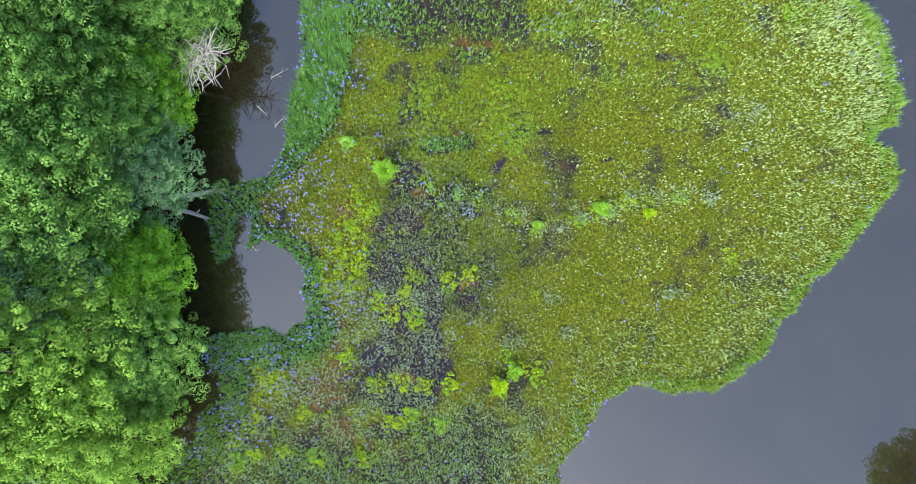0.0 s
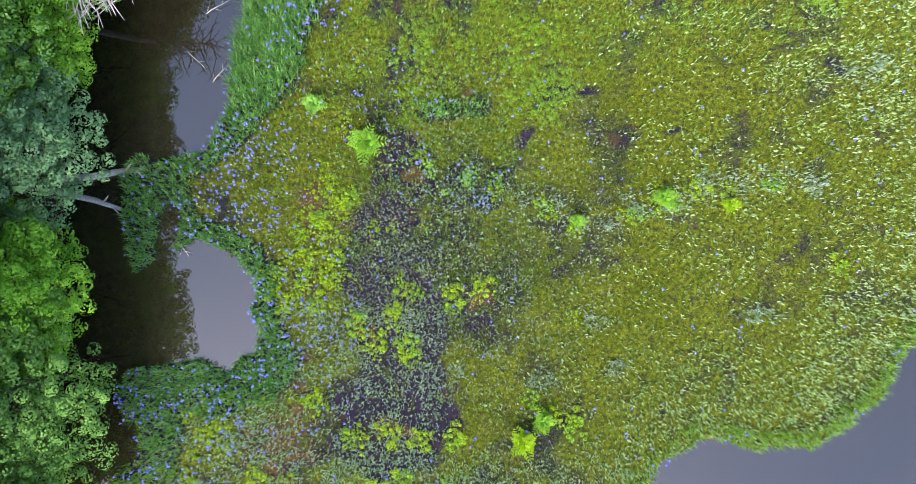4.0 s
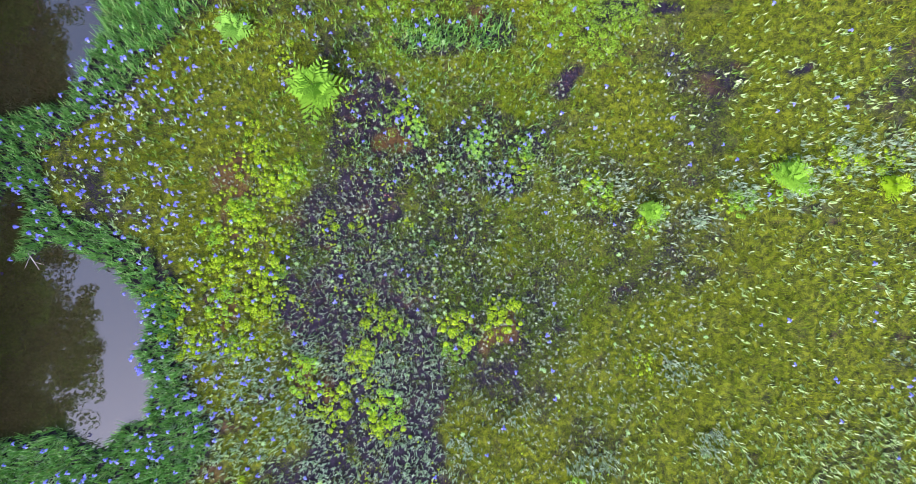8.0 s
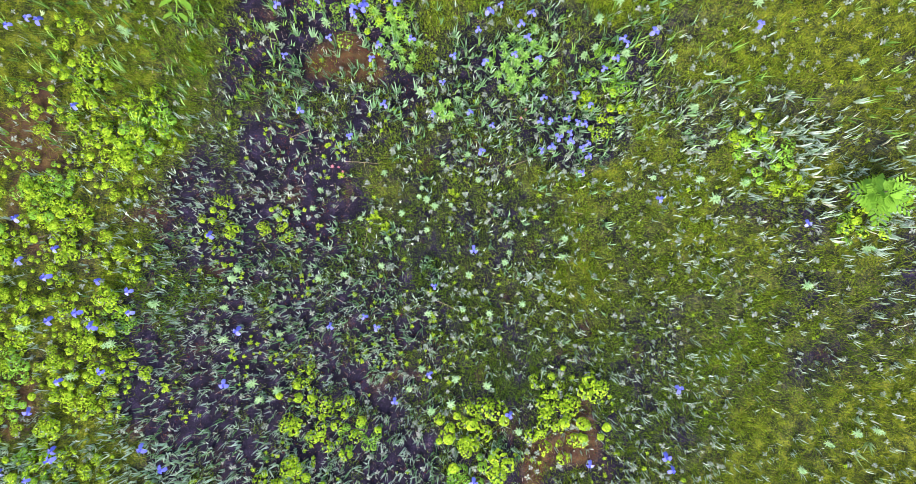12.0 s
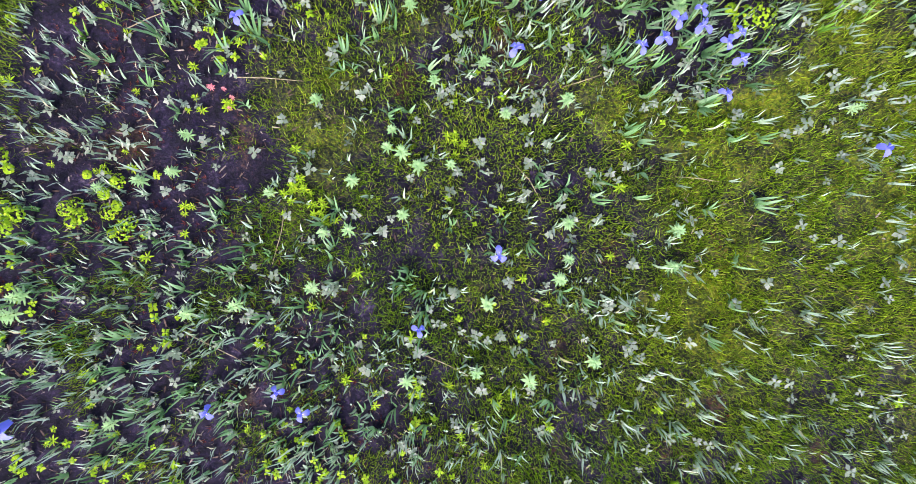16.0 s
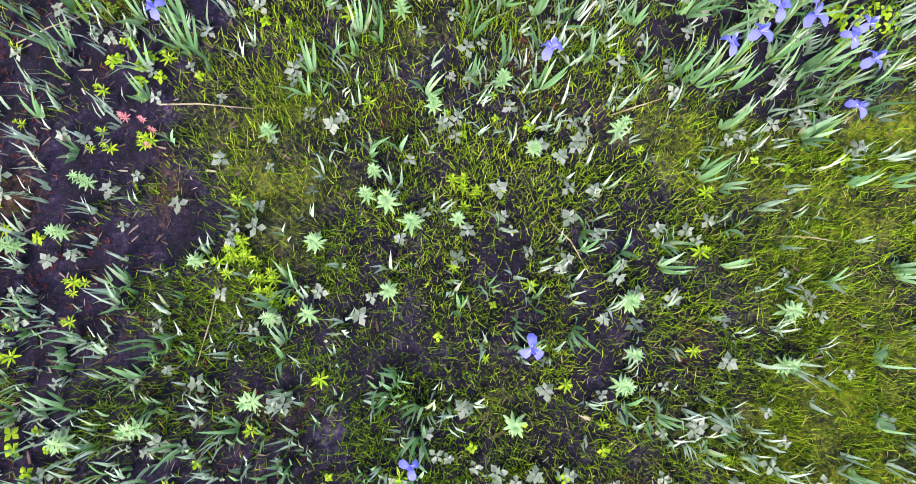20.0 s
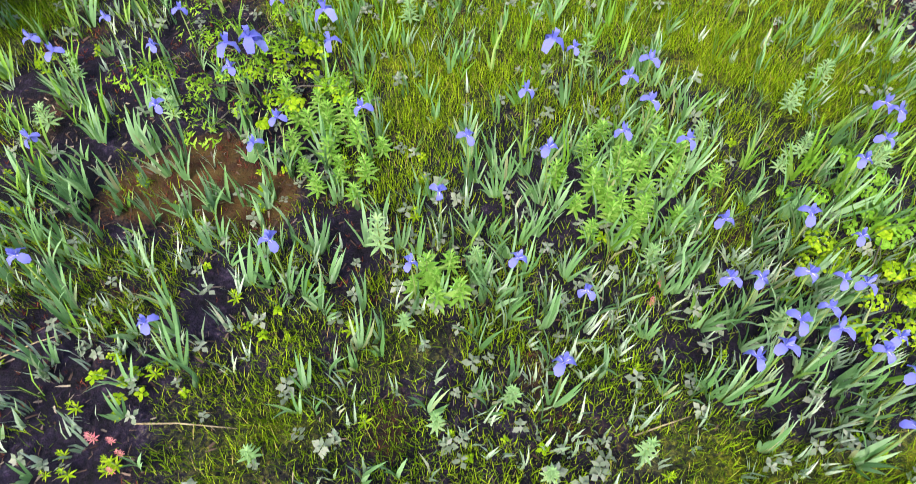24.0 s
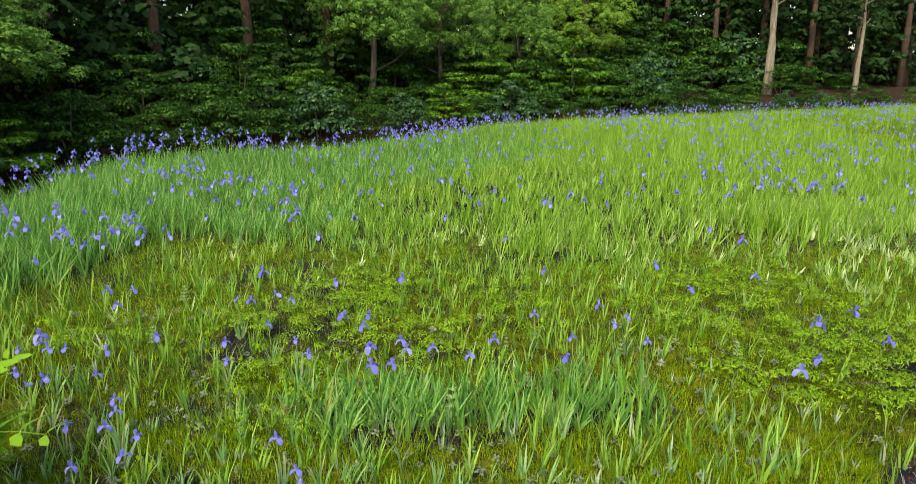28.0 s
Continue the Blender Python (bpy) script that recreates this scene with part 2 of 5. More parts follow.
WATER, n, l, b = make("pond_water")
tn = texnoise(n, l, 0.25, 3)
rr = ramp(n, [(0.3, (0.014, 0.011, 0.006)), (0.7, (0.022, 0.017, 0.009))])
l.new(tn.outputs[0], rr.inputs[0])
l.new(rr.outputs[0], b.inputs["Base Color"])
b.inputs["Roughness"].default_value = 0.03
b.inputs["IOR"].default_value = 1.68
b.inputs["Specular IOR Level"].default_value = 1.0
rip = texnoise(n, l, 1.5, 3)
relief(n, l, b, rip.outputs[0], 0.03, 0.05)

# ---------------------------------------------------------------- plan
def closed(points):
    return np.array(points, float)


# the floating bog, shoreline from north-west round the south to the north-east
SHORE_W = [(-9.3, 15), (-9.1, 12.9), (-9.25, 10.8), (-9.8, 9.1), (-10.2, 7.4), (-10.4, 5.9), (-11.2, 4.7), (-12.6, 4.3), (-13.9, 4.3), (-14.5, 3.5),
           (-14.6, 1.8), (-14.3, 0.6), (-14, -0.6), (-13.2, -0.4), (-12.9, 1.3), (-12.4, 2.2), (-12.1, 1.4), (-12.3, 0.6), (-11.1, 0.6), (-9.6, 0.1), (-8.9, -0.6)]
SHORE_SW = [(-9.1, -1.8), (-8.7, -3), (-8.9, -4), (-10.3, -4.6), (-11.6, -4.2), (-13, -4.2), (-14.3, -4.7), (-14.9, -5.9), (-14, -7.2), (-13.9, -8.2),
            (-14.8, -8.9), (-15.3, -10.4), (-16.3, -11.4), (-17.3, -13.2), (-18.5, -17), (-14, -23), (-4, -24.5), (3, -20)]
SHORE_SE = [(5.9, -13.2), (6.2, -12.3), (7.5, -10.2), (8.7, -8.4), (9.9, -7.6), (12.4, -8.2), (15, -7.9), (16.5, -6.9), (18.4, -5.2), (19.1, -3.7), (20.5, -2.1),
            (22.4, -0.4), (23.6, 1.3), (25.1, 3), (26, 4.7), (25.7, 6.2), (24.8, 6.9), (25.9, 7.8), (26.2, 8.8), (25.9, 10.9), (25.1, 12.9)]
SHORE_NE = [(23.7, 15), (23.5, 22), (27, 30), (36, 40), (44, 50), (40, 56), (32, 52.5), (24.2, 47.4), (14.8, 43.4), (6.6, 39), (1.5, 34.9), (-4.4, 25.3), (-7.5, 22), (-9.7, 19), (-9.9, 17)]
BOG = closed(SHORE_W + SHORE_SW + SHORE_SE + SHORE_NE)
BANK = closed([(-26, -45), (-20.5, -18), (-18, -8), (-17, 0), (-16.3, 10), (-16, 20), (-14.5, 27), (-10, 34), (-4, 41), (3, 47), (12, 51.5), (22, 54), (36, 56), (60, 60), (900, 120), (900, 900), (-900, 900), (-900, -200)])
BANK_SE = closed([(40, -70), (33, -24), (33, -16), (46, -9), (120, -2), (900, -20), (900, -300), (100, -300)])


def inside_by(poly, x, y):
    """Metres inside the outline (negative outside)."""
    x, y = np.asarray(x, float), np.asarray(y, float)
    best, inn = np.full(x.shape, 1e9), np.zeros(x.shape, bool)
    for (ax, ay), (bx, by) in zip(poly, np.roll(poly, -1, 0)):
        dx, dy = bx - ax, by - ay
        s = np.clip(((x - ax) * dx + (y - ay) * dy) / (dx * dx + dy * dy), 0, 1)
        best = np.minimum(best, np.hypot(x - ax - s * dx, y - ay - s * dy))
        if ay != by:
            inn ^= ((ay > y) != (by > y)) & (x < dx * (y - ay) / dy + ax)
    return np.where(inn, best, -best)


def vnoise(x, y, size, seed=0):
    """Smooth value noise, 0 to 1, with cells of that size."""
    g = np.random.RandomState(seed + 11).rand(64, 64)
    u, v = np.asarray(x) / size + 1000.3, np.asarray(y) / size + 1000.7
    i, j = np.floor(u).astype(int), np.floor(v).astype(int)
    a, b_ = u - i, v - j
    a, b_ = a * a * (3 - 2 * a), b_ * b_ * (3 - 2 * b_)
    i0, i1, j0, j1 = i % 64, (i + 1) % 64, j % 64, (j + 1) % 64
    return (g[i0, j0] * (1 - a) + g[i1, j0] * a) * (1 - b_) + (g[i0, j1] * (1 - a) + g[i1, j1] * a) * b_


def sm(v, lo, hi):
    s = np.clip((v - lo) / (hi - lo), 0, 1)
    return s * s * (3 - 2 * s)


def blobs(x, y, spots):
    w = np.zeros(np.shape(x))
    for cx, cy, rx, ry in spots:
        w = np.maximum(w, np.exp(-(((x - cx) / rx) ** 2 + ((y - cy) / ry) ** 2)))
    return w


def shore_wobble(x, y):
    return (vnoise(x, y, 0.9, 5) - 0.5) * 0.5 + (vnoise(x, y, 0.3, 6) - 0.5) * 0.25


# small wet holes in the moss
HOLES = [(5.0, 9.9, 0.45, 0.6), (10.9, 10.4, 0.3, 0.25), (12.2, 11.5, 0.35, 0.4), (13.3, 10.0, 0.45, 0.3), (1.4, 9.1, 0.4, 0.5), (1.1, 7.9, 0.3, 0.4), (14.0, 9.4, 0.3, 0.3), (16.4, 8.3, 0.5, 0.4),
         (12.5, 6.6, 0.4, 0.3), (7.6, 6.1, 0.35, 0.35), (4.3, 6.0, 0.5, 0.2), (2.3, 5.0, 0.3, 0.3), (10.0, 6.4, 0.35, 0.2), (13.4, 6.4, 0.3, 0.2), (3.2, -2.6, 0.25, 0.25)]


def bare_peat(x, y):
    """Bare dark peat: a strip running north and south, and small pools elsewhere."""
    away = sm(np.hypot(x + 0.9, y - 1.5), 4.0, 7.5)
    x = x + ((vnoise(x, y, 2.2, 40) - 0.5) * 2.0 + (vnoise(x, y, 0.6, 42) - 0.5) * 1.3) * away
    y = y + (vnoise(x, y, 2.6, 41) - 0.5) * 3.0 * away
    west = np.interp(y, [-11, -9, -6, -2, 0, 2, 5, 8, 11], [-5.5, -6.6, -6.4, -5.3, -5.4, -4.8, -3.7, -4.3, -4.0])
    east = np.interp(y, [-11, -9, -6, -2, 0, 1.2, 2.2, 3.2, 5, 8, 11], [-2.5, -1.2, -0.6, -0.9, -0.9, -1.9, -1.9, -1.0, -2.0, -2.6, -2.6])
    half = (east - west) / 2
    strip = (1 - sm(np.abs(x - (east + west) / 2), half - 0.6 - 0.8 * away, half + 0.5 + 0.9 * away)) * (1 - sm(np.abs(y - 0.5), 8, 11)) * (1 - 0.35 * sm(y, 4.5, 7.5))
    strip = np.maximum(strip, np.maximum(0.55 * blobs(x, y, [(6.5, 4.8, 0.7, 1.7), (8.8, 1.2, 1.8, 0.5), (0.6, -2.2, 1.2, 1.2), (4.5, -8.5, 1.6, 2.2), (1.5, -11.5, 2.6, 2.2), (5.3, 12.6, 2.2, 0.9)]), 0.8 * blobs(x, y, HOLES)))
    return np.clip(strip + ((vnoise(x, y, 1.4, 1) - 0.5) * 0.9 + (vnoise(x, y, 0.4, 2) - 0.5) * 0.6) * (0.4 + 0.6 * sm(strip, 0, 0.5)) - 0.08, 0, 1)


def rusty(x, y):
    return np.clip(blobs(x, y, [(-2.35, 3.5, 0.75, 0.5), (-4.3, -2.7, 0.9, 0.6), (-6.6, 2.6, 0.6, 1.2), (-6.6, -10, 1.6, 0.9), (-6.8, -1.0, 0.5, 0.6), (0.6, -1.6, 0.7, 0.5),
                                (-3.0, -7.2, 1.2, 0.6), (1.1, 12.3, 1.3, 0.5), (0.0, 6.9, 1.0, 0.35), (-7.8, -7.5, 1.6, 2.0)]) * 0.7 + (vnoise(x, y, 0.35, 3) - 0.5) * 1.1, 0, 1)


def dense_iris(x, y, d):
    """Weight of the tall stands along the water and in the bands across the bog."""
    west = ((x < -4) & (y > -14)) | (y > 17)
    thick = np.interp(y, [-9, -4, -3, 4, 8], [1.5, 1.4, 0.6, 0.5, 1.7])
    rim = np.where(west, 1 - sm(d, thick, thick + np.interp(y, [-3, 4, 8], [1.1, 1.0, 2.4])), 1 - sm(d, 0.5, 1.4))
    band = np.exp(-((y - 2.4 - 0.55 * np.sin(x * 0.7) - 0.04 * x) / 0.75) ** 2) * sm(x, -0.6, 0.6) * (1 - sm(x, 12, 15)) * 0.25
    spots = blobs(x, y, [(0.9, 2.6, 0.75, 0.55), (-0.3, 3.5, 0.65, 0.5), (-2.1, 4.4, 0.9, 0.6), (1.5, 3.6, 0.6, 0.5), (0.9, 11.7, 1.4, 0.55), (5.5, 13.2, 2.6, 0.9), (-1.0, 6.4, 1.4, 0.6), (0.3, 6.6, 1.0, 0.6), (-7.9, 10.5, 1.3, 4)])
    north = 0.6 * sm(y, 10, 14) * (1 - 0.4 * sm(x, 8, 20))
    south = 0.5 * (1 - sm(y, -11, -6)) * (1 - sm(x, 2, 5))
    return np.clip(np.maximum.reduce([rim, band, spots, north, south]) + (vnoise(x, y, 0.8, 4) - 0.5) * 0.25, 0, 1)


def height(x, y):
    d = inside_by(BOG, x, y) + shore_wobble(x, y)
    bank, se = inside_by(BANK, x, y), inside_by(BANK_SE, x, y)
    h = -0.9 + 0.9 * sm(d, -0.5, 0.25)
    h = h + sm(d, 0, 1) * ((vnoise(x, y, 1.1, 7) - 0.5) * 0.05 + (vnoise(x, y, 0.3, 8) - 0.5) * 0.05 - 0.03 * bare_peat(x, y))
    for s in (bank, se):
        s = s + (vnoise(x, y, 2.5, 9) - 0.5) * 1.4
        h = np.maximum(h, -0.9 + 1.2 * sm(s, -0.8, 0.6) + 1.3 * sm(s, 0.5, 9) + 6 * sm(s, 8, 80) + np.where(s > 0, (vnoise(x, y, 1.6, 10) - 0.5) * 0.4, 0))
    return h, d, np.maximum(bank, se)


def mesh_of(name, verts, loops, starts):
    me = bpy.data.meshes.new(name)
    me.vertices.add(len(verts))
    me.vertices.foreach_set("co", np.ascontiguousarray(verts, np.float32).ravel())
    me.loops.add(len(loops))
    me.loops.foreach_set("vertex_index", np.ascontiguousarray(loops, np.int32))
    me.polygons.add(len(starts))
    me.polygons.foreach_set("loop_start", np.ascontiguousarray(starts, np.int32))
    me.update(calc_edges=True)
    return me


def from_faces(name, verts, faces):
    sizes = np.array([len(f) for f in faces])
    return mesh_of(name, verts, [i for f in faces for i in f], np.concatenate([[0], np.cumsum(sizes)[:-1]]))


def stamp(name, shape, rot, pos, mat):
    """One mesh of many copies of a small shape (verts, faces), each with its 3 x 3 turn-and-size matrix and its place."""
    v, faces = shape
    v = np.asarray(v, float)
    k, nloop = len(v), sum(len(f) for f in faces)
    allv = (np.einsum("nij,kj->nki", rot, v) + pos[:, None, :]).reshape(-1, 3)
    lp = np.array([i for f in faces for i in f])
    st = np.concatenate([[0], np.cumsum([len(f) for f in faces])[:-1]])
    num = len(pos)
    loops = (lp[None, :] + (np.arange(num) * k)[:, None]).ravel()
    starts = (st[None, :] + (np.arange(num) * nloop)[:, None]).ravel()
    me = mesh_of(name, allv, loops, starts)
    me.materials.append(mat)
    return me


def turns(az, tilt, spin, size, girth=None):
    """Matrices: spin about the own axis, tilt from upright towards azimuth az, then size (girth across)."""
    ca, sa, ct, st, cs, ss = np.cos(az), np.sin(az), np.cos(tilt), np.sin(tilt), np.cos(spin), np.sin(spin)
    z = np.zeros_like(az)
    o = z + 1
    rz = np.array([[ca, -sa, z], [sa, ca, z], [z, z, o]]).transpose(2, 0, 1)
    ry = np.array([[ct, z, st], [z, o, z], [-st, z, ct]]).transpose(2, 0, 1)
    rs = np.array([[cs, -ss, z], [ss, cs, z], [z, z, o]]).transpose(2, 0, 1)
    g = size if girth is None else girth
    dg = np.array([[g, z, z], [z, g, z], [z, z, size + z]]).transpose(2, 0, 1)
    return rz @ ry @ rs @ dg


def part(name, me, mat, parent, label="", m=None):
    ob = new(name, me)
    if mat and not me.materials:
        me.materials.append(mat)
    ob.parent = parent
    if m is not None:
        ob.matrix_basis = m
    return tagged(ob, label)


def tube(points, radii, sides=8, cap=True):
    """A tapered round limb along a line of points."""
    pts = [Vector(p) for p in points]
    verts, faces = [], []
    for i, (p, r) in enumerate(zip(pts, radii)):
        d = (pts[min(i + 1, len(pts) - 1)] - pts[max(i - 1, 0)]).normalized()
        u = d.orthogonal().normalized()
        w = d.cross(u)
        for s in range(sides):
            a = 2 * math.pi * s / sides
            verts.append(p + (u * math.cos(a) + w * math.sin(a)) * r)
    for i in range(len(pts) - 1):
        for s in range(sides):
            t = (s + 1) % sides
            faces.append((i * sides + s, i * sides + t, (i + 1) * sides + t, (i + 1) * sides + s))
    if cap:
        faces.append(tuple(range(sides))[::-1])
        faces.append(tuple((len(pts) - 1) * sides + s for s in range(sides)))
    me = from_faces("limb", [tuple(v) for v in verts], faces)
    me.shade_smooth()
    return me


# ---------------------------------------------------------------- ground and water
def steps(*runs):
    out = [runs[0][0]]
    for a, b_, s in runs:
        k = max(1, round((b_ - a) / s))
        out += [a + (b_ - a) * (i + 1) / k for i in range(k)]
    return np.array(out)


gx = steps((-900, -100, 100), (-100, -40, 10), (-40, -18, 1), (-18, -4, 0.25), (-4, 2.2, 0.11), (2.2, 27, 0.3), (27, 60, 1.5), (60, 100, 10), (100, 900, 100))
gy = steps((-900, -100, 100), (-100, -30, 7), (-30, -14, 1), (-14, -0.6, 0.25), (-0.6, 6, 0.11), (6, 24, 0.25), (24, 60, 0.6), (60, 100, 5), (100, 900, 100))
X, Y = np.meshgrid(gx, gy)
Z, D, B = height(X, Y)
nx, ny = len(gx), len(gy)
ii = (np.arange(ny - 1)[:, None] * nx + np.arange(nx - 1)[None, :]).ravel()
me = mesh_of("ground", np.stack([X, Y, Z], -1).reshape(-1, 3), np.stack([ii, ii + 1, ii + nx + 1, ii + nx], 1).ravel(), np.arange(len(ii)) * 4)
peat_w = bare_peat(X, Y)
open_bog = np.maximum(0.36 + 0.44 * sm(np.hypot((X + 0.2) / 1.15, Y - 0.8), 2.0, 5.5), 0.85 * blobs(X, Y, [(4.2, 5.0, 2.6, 1.6), (-6.3, 3.0, 0.8, 2.2)]))
open_bog = np.maximum(open_bog, 0.75 * sm(X, 1.2, 2.8) * (1 - sm(Y, 1.2, 2.2)))
open_bog = np.clip(open_bog + (vnoise(X, Y, 1.7, 26) - 0.5) * 0.7 + (vnoise(X, Y, 0.5, 15) - 0.5) * 0.6 + (vnoise(X, Y, 0.2, 16) - 0.5) * 0.35, 0, 1)
moss_w = np.clip((1 - peat_w) * open_bog * (1 - 0.7 * sm(rusty(X, Y), 0.3, 0.6)), 0, 1) * sm(D, -0.2, 0.3) * (1 - np.where(X < 4, 0.85, 0.2) * sm(dense_iris(X, Y, D), 0.2, 0.7))
moss_w = np.maximum(moss_w, np.where(X > 4, 0.7, 0.12) * sm(dense_iris(X, Y, D), 0.3, 0.8) * sm(D, -0.1, 0.2))
cover = np.stack([moss_w, rusty(X, Y), sm(B, -1.5, -0.5), np.ones_like(X)], -1).reshape(-1, 4)
me.attributes.new("cover", "FLOAT_COLOR", "POINT").data.foreach_set("color", cover.astype(np.float32).ravel())
me.materials.append(GROUND)
me.shade_smooth()
ground = tagged(new("ground", me), "dark wet peat with olive moss, and brown forest litter on the banks", "ground", kind="structure")
me = from_faces("water", [(-900, -900, -0.12), (900, -900, -0.12), (900, 900, -0.12), (-900, 900, -0.12)], [(0, 1, 2, 3)])
me.materials.append(WATER)
tagged(new("water", me), "still dark brown pond water reflecting a grey sky", "pond", kind="structure")


def lie(x, y):
    """Heights of the ground sheet, and metres inside the shore, at many places."""
    i, j = np.clip(np.searchsorted(gx, x) - 1, 0, nx - 2), np.clip(np.searchsorted(gy, y) - 1, 0, ny - 2)
    u, w = (x - gx[i]) / (gx[i + 1] - gx[i]), (y - gy[j]) / (gy[j + 1] - gy[j])
    return [(g[j, i] * (1 - u) + g[j, i + 1] * u) * (1 - w) + (g[j + 1, i] * (1 - u) + g[j + 1, i + 1] * u) * w for g in (Z, D)]


def scatter(seed, box, density, weight):
    """Places inside a box (x0, y0, x1, y1), so many a square metre, kept by a weight of (x, y, inside-by)."""
    r = np.random.RandomState(seed)
    x0, y0, x1, y1 = box
    num = int((x1 - x0) * (y1 - y0) * density)
    x, y = r.uniform(x0, x1, num), r.uniform(y0, y1, num)
    z, d = lie(x, y)
    keep = r.rand(num) < weight(x, y, d)
    return x[keep], y[keep], z[keep], d[keep], r


def settle(x, y, sink=0.0):
    """Height of the ground sheet at one place."""
    i, j = int(np.searchsorted(gx, x)) - 1, int(np.searchsorted(gy, y)) - 1
    u, w = (x - gx[i]) / (gx[i + 1] - gx[i]), (y - gy[j]) / (gy[j + 1] - gy[j])
    return float((Z[j, i] * (1 - u) + Z[j, i + 1] * u) * (1 - w) + (Z[j + 1, i] * (1 - u) + Z[j + 1, i + 1] * u) * w) - sink


def far(x, y):
    return np.hypot(x + 0.9, np.where(y > 1.5, (y - 1.5) * 0.75, (y - 1.5)))

# ---------------------------------------------------------------- plant shapes
def blade(levels, bend):
    """A tapering leaf blade, 1 high and 1 wide, bending towards x."""
    v, f = [], []
    for i in range(levels):
        s = i / levels
        w = 0.5 * (0.75 + 0.5 * s - 1.0 * s * s)
        v += [(bend * s * s, -w, s * (1 - 0.25 * bend * s)), (bend * s * s, w, s * (1 - 0.25 * bend * s))]
        if i:
            f.append((2 * i - 2, 2 * i - 1, 2 * i + 1, 2 * i))
    v.append((bend, 0, 1 - 0.25 * bend))
    f.append((2 * levels - 2, 2 * levels - 1, 2 * levels))
    return v, f


def petal(reach, droop, width, rise):
    return [(0, -0.12 * width, 0), (0, 0.12 * width, 0), (0.45 * reach, -0.4 * width, rise), (0.45 * reach, 0.4 * width, rise),
            (0.85 * reach, -0.5 * width, rise - 0.45 * droop), (0.85 * reach, 0.5 * width, rise - 0.45 * droop), (reach, -0.2 * width, rise - droop), (reach, 0.2 * width, rise - droop)], \
        [(0, 1, 3, 2), (2, 3, 5, 4), (4, 5, 7, 6)]


def ring(shape, num, phase=0.0):
    v, f = [], []
    for i in range(num):
        a = phase + 2 * math.pi * i / num
        k = len(v)
        v += [(x * math.cos(a) - y * math.sin(a), x * math.sin(a) + y * math.cos(a), z) for x, y, z in shape[0]]
        f += [tuple(j + k for j in q) for q in shape[1]]
    return v, f


def plus(a, b_):
    return list(a[0]) + list(b_[0]), list(a[1]) + [tuple(j + len(a[0]) for j in q) for q in b_[1]]


STANDARDS = ring(petal(0.014, -0.04, 0.024, 0.02), 3, math.pi / 3)
LEAFLET = ([(0, 0, 0), (0.55, -0.34, 0.06), (0.55, 0.34, 0.06), (1, 0, -0.02)], [(0, 1, 3, 2)])
FLOWER_FAR = plus(ring(([(0, -0.012, 0.012), (0, 0.012, 0.012), (0.036, 0.024, 0.004), (0.036, -0.024, 0.004), (0.054, 0.016, -0.036), (0.054, -0.016, -0.036)], [(0, 1, 2, 3), (3, 2, 4, 5)]), 3), ring(([(0, -0.006, 0), (0, 0.006, 0), (0.014, 0.014, 0.055), (0.014, -0.014, 0.055)], [(0, 1, 2, 3)]), 3, 1.05))


# ---------------------------------------------------------------- stuff: grass, iris stands and flowers past the near stretch
NEAR = (-3.3, -0.25, 1.55, 4.0)


def beyond_near(x, y):
    return ~((x > NEAR[0]) & (x < NEAR[2]) & (y > NEAR[1]) & (y < NEAR[3]))


def grass_weight(x, y, d):
    g = (1 - sm(bare_peat(x, y) + (vnoise(x, y, 0.22, 23) - 0.5) * 0.8, 0.2, 1.0)) * sm(d, 0.0, 0.5) * (1 - np.where(x < 4, 0.95, 0.75) * dense_iris(x, y, d)) * (1 - 0.75 * sm(rusty(x, y), 0.35, 0.65))
    g = g * (1 - 0.6 * blobs(x, y, [(-2.9, 2.3, 0.8, 0.8)]))
    g = np.maximum(g, 0.9 * sm(x, 0.9, 1.9) * (1 - sm(y, 1.2, 2.2)) * sm(d, 0.5, 1.5) * (1 - 0.6 * blobs(x, y, [(0.6, -2.2, 0.8, 0.9)])))
    return g * (0.4 + 0.6 * sm(vnoise(x, y, 0.17, 30), 0.3, 0.55)) * (0.5 + 0.5 * sm(vnoise(x, y, 0.3, 12) * 0.6 + vnoise(x, y, 0.9, 13) * 0.4, 0.3, 0.58))


def grass_zone(name, seed, box, density, ring_in, ring_out, length, width, levels, mat=None, north=None, lay=0.5):
    def w(x, y, d):
        q = far(x, y)
        fade = sm(q, ring_in * 0.75, ring_in * 1.15) if ring_in else 1
        side = 1 if north is None else sm(y + (vnoise(x, y, 2.5, 27) - 0.5) * 5, 7, 10) if north else 1 - sm(y + (vnoise(x, y, 2.5, 27) - 0.5) * 5, 7, 10)
        return side * fade * (1 - sm(q, ring_out * 0.75, ring_out * 1.15)) * grass_weight(x, y, d)
    x, y, z, d, r = scatter(seed, box, density, w)
    num = len(x)
    size = length * r.uniform(0.5, 1.4, num)
    rot = turns(r.uniform(0, 6.283, num), np.abs(r.normal(0, lay, num)), r.uniform(0, 6.283, num), size, None)
    rot[:, :, 1] *= (width / size)[:, None] * r.uniform(0.7, 1.3, num)[:, None]
    me = stamp(name, blade(levels, 0.22 if levels > 1 else 0.55), rot, np.stack([x, y, z - 0.01], 1), mat or GRASS)
    tagged(new(name, me), "olive green fine hair grass growing over wet moss", "grass", kind="stuff")


